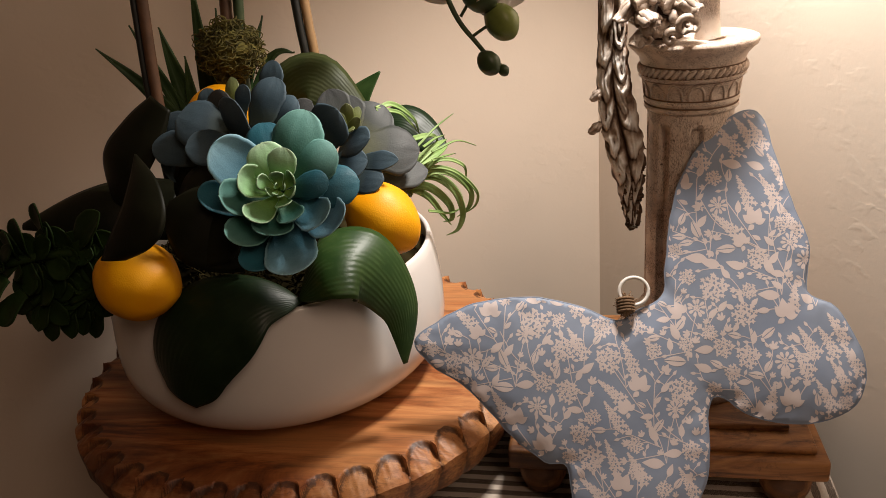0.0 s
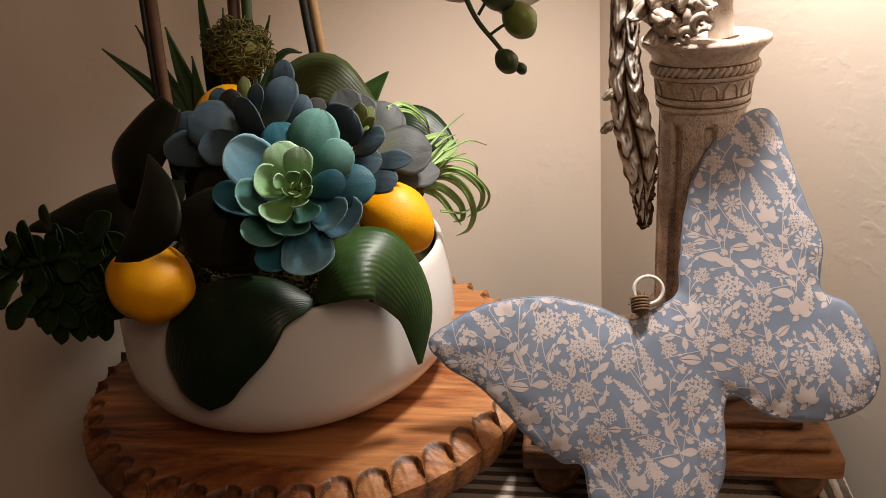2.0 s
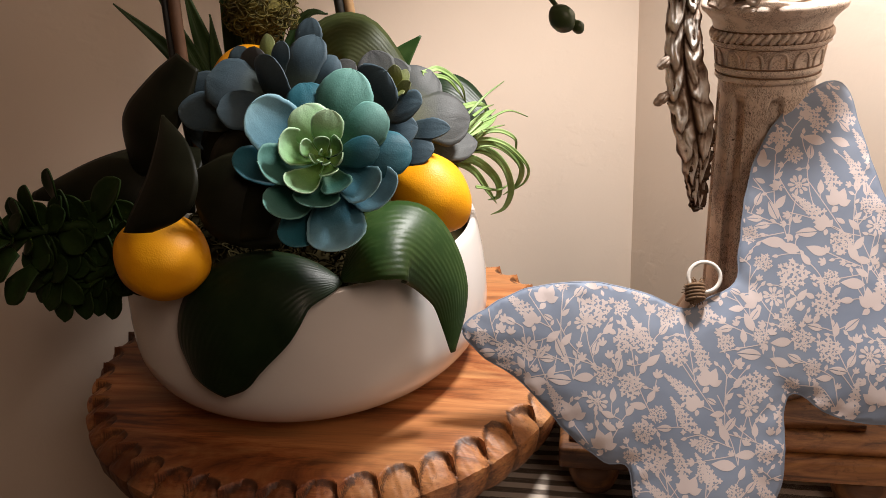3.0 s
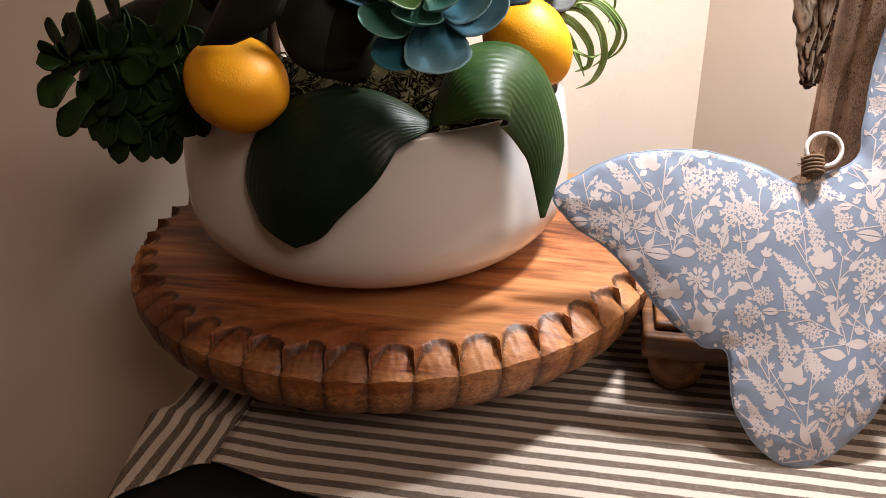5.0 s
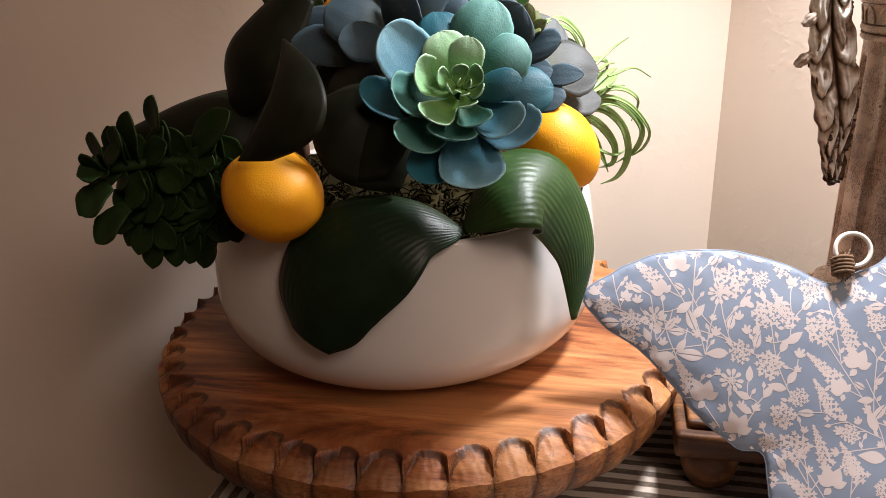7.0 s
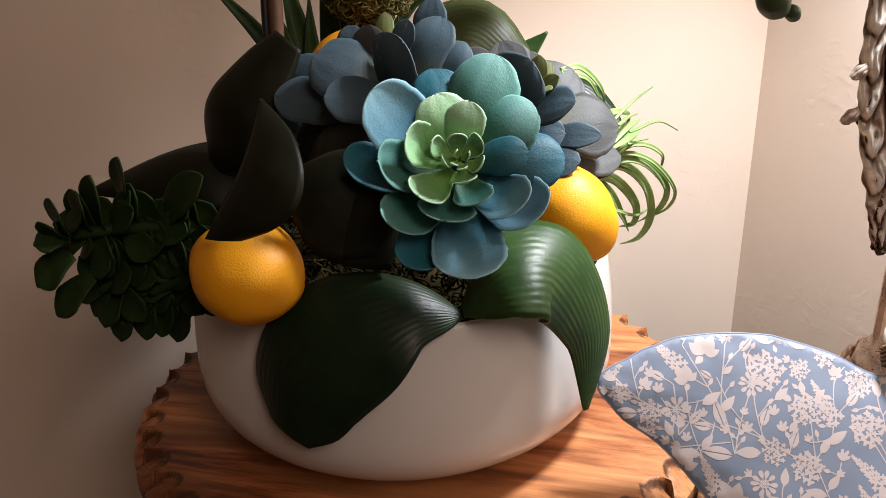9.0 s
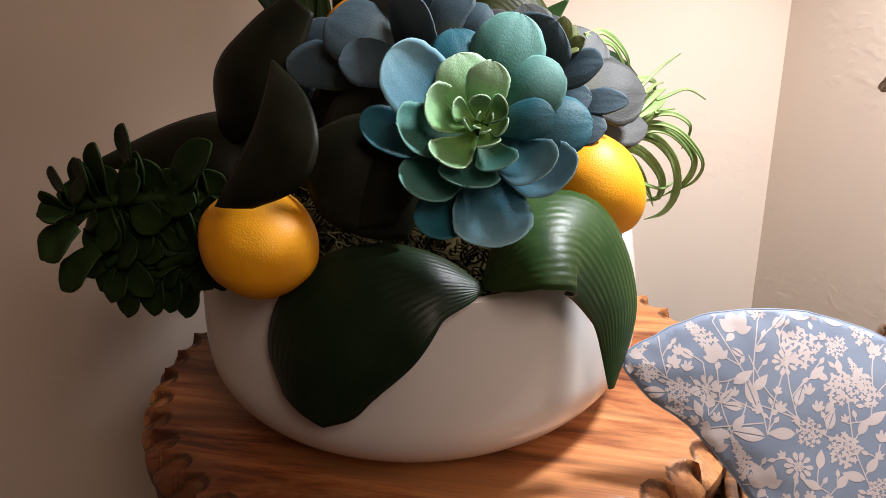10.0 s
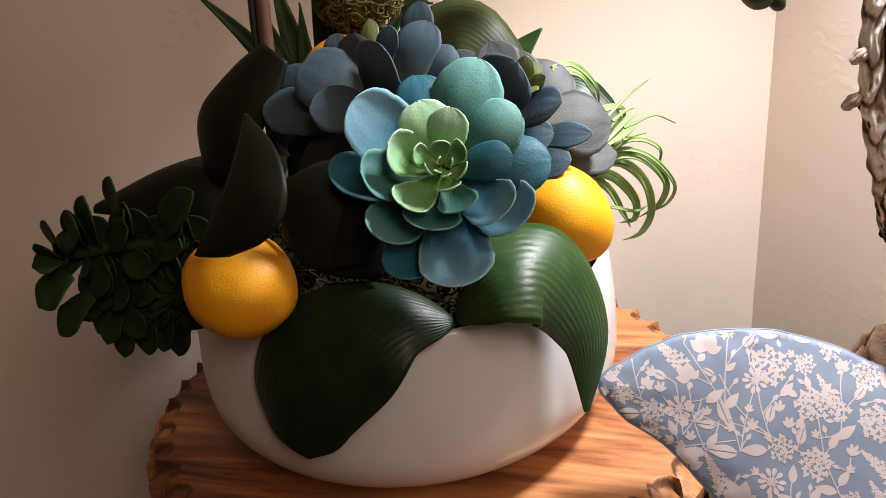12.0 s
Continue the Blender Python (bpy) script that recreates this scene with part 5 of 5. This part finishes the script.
def depth_in(x, y):
    """Distance to the outline, positive inside."""
    p = np.array((x, y))
    d = E2 - EDGE
    t = np.clip(((p - EDGE) * d).sum(1) / np.maximum((d * d).sum(1), 1e-12), 0, 1)
    dist = np.sqrt(((EDGE + d * t[:, None] - p) ** 2).sum(1).min())
    a, b = EDGE, E2
    cross = ((a[:, 1] > y) != (b[:, 1] > y)) & (x < (b[:, 0] - a[:, 0]) * (y - a[:, 1]) / np.where(b[:, 1] == a[:, 1], 1e-9, b[:, 1] - a[:, 1]) + a[:, 0])
    return dist if cross.sum() % 2 else -dist


def puff(x, y):
    d = max(depth_in(x, y), 0.0)
    h = 0.0010 + 0.0062 * (1 - math.exp(-d / 0.022))
    fade = min(1, d / 0.02)
    h += fade * 0.0018 * noise.noise(Vector((x * 20, y * 20, 4))) + 0.0022 * min(1, d / 0.004) * noise.noise(Vector((x * 75, y * 75, 8))) * math.exp(-d / 0.012)
    return h


from mathutils.geometry import delaunay_2d_cdt

pts2 = [Vector(p) for p in edge]
step = 0.0030
for i in range(int(0.38 / step)):
    for j in range(int(0.38 / step)):
        x, y = -0.172 + (i + 0.5 * (j % 2)) * step, -0.004 + j * step
        if depth_in(x, y) > 0.0022:
            pts2.append(Vector((x, y)))
loop = list(range(len(edge)))
tri = delaunay_2d_cdt(pts2, [(a, (a + 1) % len(edge)) for a in loop], [loop], 1, 1e-6)
front = [(p.x, p.y, puff(p.x, p.y)) for p in tri[0]]
back = [(p.x, p.y, -0.006 * (1 - math.exp(-max(depth_in(p.x, p.y), 0) / 0.015))) for p in tri[0]]
k = len(front)
faces = [tuple(q) for q in tri[2]] + [tuple(i + k for i in q)[::-1] for q in tri[2]]
count = {}
for q in tri[2]:
    for a, b in zip(q, list(q[1:]) + [q[0]]):
        count[(a, b)] = 1
for a, b in list(count):
    if (b, a) not in count:
        faces.append((b, a, a + k, b + k))
mesh("padded_body", front + back, faces, BLUE_CLOTH, butterfly)


# printed motifs: thin flat shapes lying on the cloth
print_v, print_f = [], []


def lay(poly):
    """Adds an outline as a double fan that follows the padded surface."""
    cx, cy = sum(p[0] for p in poly) / len(poly), sum(p[1] for p in poly) / len(poly)
    if depth_in(cx, cy) < 0.0008:
        return
    good = []
    for x, y in poly:
        if depth_in(x, y) < 0.0005:
            for t in (0.75, 0.5, 0.25):
                x1, y1 = cx + (x - cx) * t, cy + (y - cy) * t
                if depth_in(x1, y1) > 0.0005:
                    break
            x, y = x1, y1
        good.append((x, y))
    b = len(print_v)
    n_ = len(good)
    big = max(math.hypot(x - cx, y - cy) for x, y in good) > 0.0035
    print_v.append((cx, cy, puff(cx, cy) + 0.00010))
    if big:
        for x, y in good:
            mx, my = (x + cx) / 2, (y + cy) / 2
            print_v.append((mx, my, puff(mx, my) + 0.00010))
        for i in range(n_):
            print_f.append((b, b + 1 + i, b + 1 + (i + 1) % n_))
    o_ = len(print_v)
    for x, y in good:
        print_v.append((x, y, puff(x, y) + 0.00009))
    for i in range(n_):
        k_ = (i + 1) % n_
        if big:
            print_f.append((b + 1 + i, o_ + i, o_ + k_, b + 1 + k_))
        else:
            print_f.append((b, o_ + i, o_ + k_))


pr = random.Random(21)


def leafy(x, y, a, length, width):
    c, s = math.cos(a), math.sin(a)
    poly = []
    for t in np.linspace(0, 1, 7):
        poly.append((t * length, width * math.sin(math.pi * t ** 0.8)))
    for t in np.linspace(1, 0, 7)[1:-1]:
        poly.append((t * length, -width * math.sin(math.pi * t ** 0.8)))
    lay([(x + c * u - s * v, y + s * u + c * v) for u, v in poly])


def round_petal(x, y, a, length, width):
    c, s = math.cos(a), math.sin(a)
    poly = []
    for k in range(14):
        q = 2 * math.pi * k / 14
        t = (1 - math.cos(q)) / 2
        poly.append((t * length, width * math.sin(q) * (0.5 + 0.6 * t)))
    lay([(x + c * u - s * v, y + s * u + c * v) for u, v in poly])


def line(pts, w):
    for (x0, y0), (x1, y1) in zip(pts, pts[1:]):
        n_ = max(1, int(math.hypot(x1 - x0, y1 - y0) / 0.006))
        for i in range(n_):
            a0, a1 = i / n_, (i + 1) / n_
            ax, ay, bx, by = x0 + (x1 - x0) * a0, y0 + (y1 - y0) * a0, x0 + (x1 - x0) * a1, y0 + (y1 - y0) * a1
            d = math.hypot(bx - ax, by - ay) or 1
            nx, ny = -(by - ay) / d * w, (bx - ax) / d * w
            lay([(ax + nx, ay + ny), (ax - nx, ay - ny), (bx - nx, by - ny), (bx + nx, by + ny)])


def spot(x, y, r, petals=5):
    lay([(x + r * (0.78 + 0.3 * math.cos(petals * q)) * math.cos(q), y + r * (0.78 + 0.3 * math.cos(petals * q)) * math.sin(q)) for q in np.linspace(0, 2 * math.pi, 15)[:-1]])


def cluster(x, y, r, a=0.0):
    """Hydrangea head: small blossoms packed in a ball, a few loose at its rim."""
    for i in range(24):
        d = r * 0.88 * math.sqrt((i + 0.5) / 24)
        q = i * 2.4 + a
        spot(x + d * math.cos(q), y + d * math.sin(q), r * pr.uniform(0.17, 0.25), pr.choice((3, 4, 5)))


def spike(x, y, a, length):
    """Lilac-like spike of tiny florets that thins towards its end."""
    c, s = math.cos(a), math.sin(a)
    for i in range(34):
        t = (i / 33) ** 0.9
        w = 0.0052 * (1 - t) ** 0.8
        o_ = w * (0, 1, -1, 0.5, -0.6)[i % 5] * pr.uniform(0.7, 1.1)
        spot(x + c * t * length - s * o_, y + s * t * length + c * o_, 0.0024 * (1 - 0.5 * t), 4)


def daisy(x, y, r):
    """Globe of narrow petals with a gap round its middle."""
    for i in range(10):
        q = i * 6.283 / 10 + pr.uniform(-0.1, 0.1)
        line([(x, y), (x + 0.6 * r * math.cos(q), y + 0.6 * r * math.sin(q))], 0.00025)
        round_petal(x + 0.38 * r * math.cos(q), y + 0.38 * r * math.sin(q), q, r * pr.uniform(0.55, 0.68), r * 0.20)
    for i in range(5):
        spot(x + 0.26 * r * math.cos(i * 1.257), y + 0.26 * r * math.sin(i * 1.257), r * 0.15, 4)


def lily(x, y, a, r):
    """Open flower in side view: two drooping and three upright petals."""
    for d, l, w in ((-1.3, 0.70, 0.21), (-0.50, 1.0, 0.31), (0.15, 1.12, 0.30), (0.75, 0.85, 0.27), (2.2, 0.5, 0.17)):
        leafy(x + 0.07 * r * math.cos(a + d), y + 0.07 * r * math.sin(a + d), a + d, r * l, r * w)


def bell(x, y, a, r):
    for d, l in ((-0.7, 0.75), (-0.2, 1.0), (0.3, 0.95), (0.8, 0.7)):
        round_petal(x, y, a + d, r * l, r * 0.17)


def split_leaf(x, y, a, length, width):
    """Leaf with a blue midrib: two halves side by side."""
    c, s = math.cos(a), math.sin(a)
    for sgn in (1, -1):
        poly = [(t * length, sgn * (0.00035 + width * math.sin(math.pi * t ** 0.8))) for t in np.linspace(0, 1, 9)] + [(t * length, sgn * 0.00030) for t in (0.75, 0.5, 0.25)]
        lay([(x + c * u - s * v, y + s * u + c * v) for u, v in poly])


taken, nodes = [], []
GROW = 2.05


def room_for(x, y, r):
    return all((x - p) ** 2 + (y - q) ** 2 > (r + s) ** 2 for p, q, s in taken)


def stem(x0, y0, x1, y1, bow, w=0.00034):
    """Bowed stem between two points; its joints can carry more shoots."""
    mx, my = (x0 + x1) / 2 - (y1 - y0) * bow, (y0 + y1) / 2 + (x1 - x0) * bow
    pts = [((1 - t) ** 2 * x0 + 2 * t * (1 - t) * mx + t * t * x1, (1 - t) ** 2 * y0 + 2 * t * (1 - t) * my + t * t * y1) for t in np.linspace(0, 1, 8)]
    line(pts, w)
    nodes.extend(pts[1:-1])


def put(kind, x, y, a, r):
    """Prints one motif."""
    if kind == "rose":
        cluster(x, y, r * 0.85, a)
        for turn in (-0.7, 0.2, 1.1, 2.6):
            leafy(x + 0.7 * r * math.cos(a + turn), y + 0.7 * r * math.sin(a + turn), a + turn, r * 0.6, r * 0.16)
    elif kind == "cluster":
        cluster(x, y, r, a)
    elif kind == "spike":
        spike(x, y, a, r)
    elif kind == "lily":
        lily(x, y, a, r)
    elif kind == "daisy":
        daisy(x, y, r)
    elif kind == "leaf":
        if pr.random() < 0.4:
            split_leaf(x, y, a, r * 1.1, r * 0.23)
        else:
            leafy(x, y, a, r * 1.1, r * 0.25)
    elif kind == "bell":
        bell(x, y, a, r)
    else:
        leafy(x, y, a, r, r * 0.26)


# sprays of the print: stems, then motifs as kind, place, way and size
LONG = ((
    ((0.0000, 0.0000), (-0.0049, 0.0214), (-0.0154, 0.0404), (-0.0268, 0.0596), (-0.0396, 0.0818)),
    ((0.0000, 0.0000), (0.0034, 0.0182), (0.0094, 0.0378)),
    ((-0.0033, 0.0129), (-0.0170, 0.0192), (-0.0280, 0.0248)),
    ((-0.0023, 0.0072), (-0.0180, 0.0050), (-0.0324, 0.0028)),
    ((-0.0078, 0.0273), (-0.0071, 0.0443), (-0.0043, 0.0671)),
    ((-0.0154, 0.0404), (-0.0304, 0.0497), (-0.0450, 0.0663)),
), (
    ("daisy", 0.0104, 0.0429, -0.05, 0.0078),
    ("bell", 0.0059, 0.0142, 0.98, 0.0070),
    ("leaf", -0.0015, -0.0008, 3.01, 0.0169),
    ("bell", -0.0319, 0.0028, 2.92, 0.0064),
    ("bell", -0.0297, 0.0163, 2.57, 0.0064),
    ("bell", -0.0274, 0.0242, 2.03, 0.0064),
    ("bell", -0.0179, 0.0220, 1.85, 0.0058),
    ("leaf", -0.0063, 0.0173, 1.94, 0.0140),
    ("leaf", -0.0074, 0.0258, 0.89, 0.0116),
    ("leaf", -0.0133, 0.0460, 2.56, 0.0076),
    ("leaf", -0.0062, 0.0486, 0.73, 0.0076),
    ("lily", -0.0272, 0.0430, 2.21, 0.0105),
    ("lily", -0.0174, 0.0597, 1.67, 0.0134),
    ("spike", -0.0062, 0.0494, 1.41, 0.0262),
    ("spike", -0.0304, 0.0506, 2.38, 0.0276),
    ("spike", -0.0193, 0.0730, 1.88, 0.0291),
    ("cluster", -0.0407, 0.0862, -0.05, 0.0116),
))

BROAD = ((
    ((0.0000, 0.0000), (-0.0062, 0.0146), (-0.0122, 0.0322), (-0.0149, 0.0555)),
    ((-0.0062, 0.0146), (0.0004, 0.0258), (0.0023, 0.0329)),
    ((-0.0122, 0.0322), (-0.0264, 0.0358), (-0.0432, 0.0453), (-0.0632, 0.0522)),
    ((-0.0432, 0.0453), (-0.0473, 0.0630), (-0.0484, 0.0777)),
    ((-0.0432, 0.0453), (-0.0598, 0.0607), (-0.0702, 0.0818)),
    ((-0.0157, 0.0439), (-0.0084, 0.0450), (-0.0024, 0.0476)),
), (
    ("leaf", -0.0060, 0.0123, 2.92, 0.0122),
    ("leaf", -0.0052, 0.0160, 0.98, 0.0105),
    ("cluster", -0.0176, 0.0290, -0.05, 0.0105),
    ("cluster", -0.0365, 0.0377, -0.05, 0.0090),
    ("rose", -0.0179, 0.0638, 1.50, 0.0134),
    ("bell", 0.0024, 0.0338, 1.15, 0.0076),
    ("leaf", -0.0050, 0.0434, 0.64, 0.0128),
    ("leaf", -0.0444, 0.0367, -3.11, 0.0145),
    ("cluster", -0.0405, 0.0872, -0.06, 0.0125),
    ("bell", -0.0324, 0.0500, 1.33, 0.0070),
    ("bell", -0.0365, 0.0595, 1.68, 0.0070),
    ("bell", -0.0626, 0.0347, -2.59, 0.0064),
    ("bell", -0.0628, 0.0498, 2.92, 0.0064),
    ("bell", -0.0681, 0.0594, 2.39, 0.0064),
    ("lily", -0.0670, 0.0664, 2.56, 0.0116),
    ("spike", -0.0703, 0.0803, 1.86, 0.0247),
    ("leaf", -0.0335, 0.1047, 2.82, 0.0160),
    ("leaf", -0.0147, 0.1015, 2.73, 0.0145),
))

UMBEL = ((
    ((0.0000, 0.0000), (-0.0034, 0.0145), (-0.0072, 0.0232), (-0.0050, 0.0346)),
    ((0.0000, 0.0000), (0.0057, 0.0112), (0.0099, 0.0181)),
    ((-0.0126, 0.0063), (-0.0205, 0.0181), (-0.0285, 0.0300)),
), (
    ("daisy", -0.0047, 0.0389, -0.05, 0.0084),
    ("bell", -0.0089, 0.0182, 2.57, 0.0064),
    ("bell", 0.0013, 0.0194, 1.50, 0.0064),
    ("bell", 0.0096, 0.0182, 0.98, 0.0064),
    ("lily", -0.0013, 0.0023, 1.68, 0.0140),
    ("leaf", 0.0014, -0.0001, 0.47, 0.0122),
    ("lily", -0.0224, 0.0251, 1.86, 0.0134),
    ("spike", -0.0307, 0.0316, 2.04, 0.0256),
))

HEAD = ((
    ((0.0000, 0.0000), (-0.0016, 0.0170), (-0.0035, 0.0313)),
    ((0.0000, 0.0000), (0.0079, 0.0110), (0.0116, 0.0221)),
    ((-0.0010, 0.0057), (-0.0073, 0.0173), (-0.0112, 0.0231)),
), (
    ("cluster", -0.0035, 0.0307, -0.04, 0.0128),
    ("cluster", -0.0159, 0.0512, -0.05, 0.0096),
    ("spike", 0.0083, 0.0039, 1.36, 0.0267),
    ("spike", -0.0103, 0.0083, 1.89, 0.0233),
    ("lily", 0.0023, -0.0001, 1.50, 0.0140),
    ("leaf", -0.0030, 0.0058, 2.84, 0.0134),
    ("lily", -0.0077, 0.0116, 2.21, 0.0099),
))

for branch, places in ((LONG, ((0.032, 0.078), (0.056, 0.160), (0.080, 0.244), (0.012, -0.002), (-0.087, 0.146), (0.136, 0.210))),
                        (BROAD, ((-0.027, 0.111), (0.122, 0.132), (0.146, 0.214), (-0.101, 0.132), (0.090, 0.049))),
                        (UMBEL, ((-0.065, 0.090), (0.138, 0.117), (0.163, 0.199), (-0.117, 0.133))),
                        (HEAD, ((-0.020, 0.054), (0.110, 0.109), (0.135, 0.191), (-0.120, 0.156), (0.004, 0.141)))):
    for bx, by in places:
        if depth_in(bx, by) < -0.10:
            continue
        for pts in branch[0]:
            fine = [spline(pts, u) for u in np.linspace(0, 1, 12)]
            fine = [(bx + float(p[0]), by + float(p[1])) for p in fine]
            line(fine, 0.00036)
            nodes.extend(fine)
        for kind, x, y, a, r in branch[1]:
            x, y = bx + x, by + y
            wide = r * 0.42 if kind in ("leaf", "bell", "spike") else r * 0.9
            cx_, cy_ = (x + 0.5 * r * math.cos(a), y + 0.5 * r * math.sin(a)) if kind in ("leaf", "bell", "spike") else (x, y)
            if depth_in(cx_, cy_) < -0.01 or not room_for(cx_, cy_, wide * 0.35):
                continue
            taken.append((cx_, cy_, wide))
            put(kind, x, y, a, r)


def join(x, y, reach_):
    """Ties a motif to the nearest stem below it and gives the way it points."""
    best, far = None, reach_
    for p, q in nodes:
        d = math.hypot(x - p, y - q)
        if 0.002 < d < far and (x - p) * math.cos(GROW) + (y - q) * math.sin(GROW) > 0.30 * d:
            best, far = (p, q), d
    if best is None:
        return GROW + pr.uniform(-0.5, 0.5)
    side_ = (x - best[0]) * math.sin(GROW) - (y - best[1]) * math.cos(GROW)
    stem(best[0], best[1], x, y, 0.12 if side_ > 0 else -0.12)
    return math.atan2(y - best[1], x - best[0])


for kind, r, tries in (("spike", 0.0062, 1200), ("cluster", 0.0072, 700), ("lily", 0.0066, 500), ("leaf", 0.0040, 1600), ("bell", 0.0034, 1600), ("sprig", 0.0022, 3000)):
    for _ in range(tries):
        x, y = pr.uniform(-0.17, 0.20), pr.uniform(0.0, 0.368)
        if depth_in(x, y) < -0.004 or not room_for(x, y, r * 0.8):
            continue
        if kind == "spike":
            ex, ey = x + 0.018 * math.cos(GROW), y + 0.018 * math.sin(GROW)
            if not room_for(ex, ey, 0.004):
                continue
            taken.append((ex, ey, 0.004))
        taken.append((x, y, r))
        a = join(x, y, 0.016 + 2 * r)
        long = {"spike": 0.028, "lily": r, "cluster": r, "leaf": r * 2.6, "bell": r * 1.5, "sprig": r * 2.3}[kind]
        back_ = 0.0 if kind in ("lily", "cluster") else 0.8 * r
        put(kind, x - back_ * math.cos(a), y - back_ * math.sin(a), GROW if kind == "spike" else a, long)
mesh("floral_print", print_v, print_f, PRINT, butterfly, "pale pink printed flowers and leaves", smooth=True)
v, f = tube([(0.0165 + 0.0120 * math.cos(q), 0.2200 + 0.0115 * math.sin(q), 0.004) for q in np.linspace(0, 2 * math.pi, 37)], 0.0016, 8, False)
mesh("ring", v, f, WHITE_RING, butterfly, "white hanging ring")
v, f = tube([(x, y, 0.0004) for x, y in edge] + [(edge[0][0], edge[0][1], 0.0004)], 0.0007, 6)
mesh("seam_edge", v, f, BLUE_CLOTH, butterfly, "pale folded seam edge")
chunks = [blob((0.0085, 0.2085, 0.005), (0.0055, 0.0085, 0.005), 3, 0.35, 10, 14)]
for i in range(170):
    d = Vector((sr.gauss(0, 1), sr.gauss(0, 1), sr.gauss(0, 1))).normalized()
    p = Vector((0.0085 + d.x * 0.0055, 0.2085 + d.y * 0.0085, 0.005 + d.z * 0.005))
    e = Vector((sr.gauss(0, 1), sr.gauss(0, 1), sr.gauss(0, 1))) * 0.0015
    chunks.append(tube([p, p + d * 0.001 + e * 0.5, p + d * 0.0014 + e], 0.00035, 4))
for i in range(5):
    chunks.append(tube([(0.0085 + 0.0066 * math.cos(q), 0.2035 + 0.0025 * i + 0.0015 * math.sin(q), 0.005 + 0.0058 * math.sin(q)) for q in np.linspace(0, 6.28, 20)], 0.0012, 6))
mesh("twine", *merge(*chunks), JUTE, butterfly, "brown jute twine knotted round the ring")
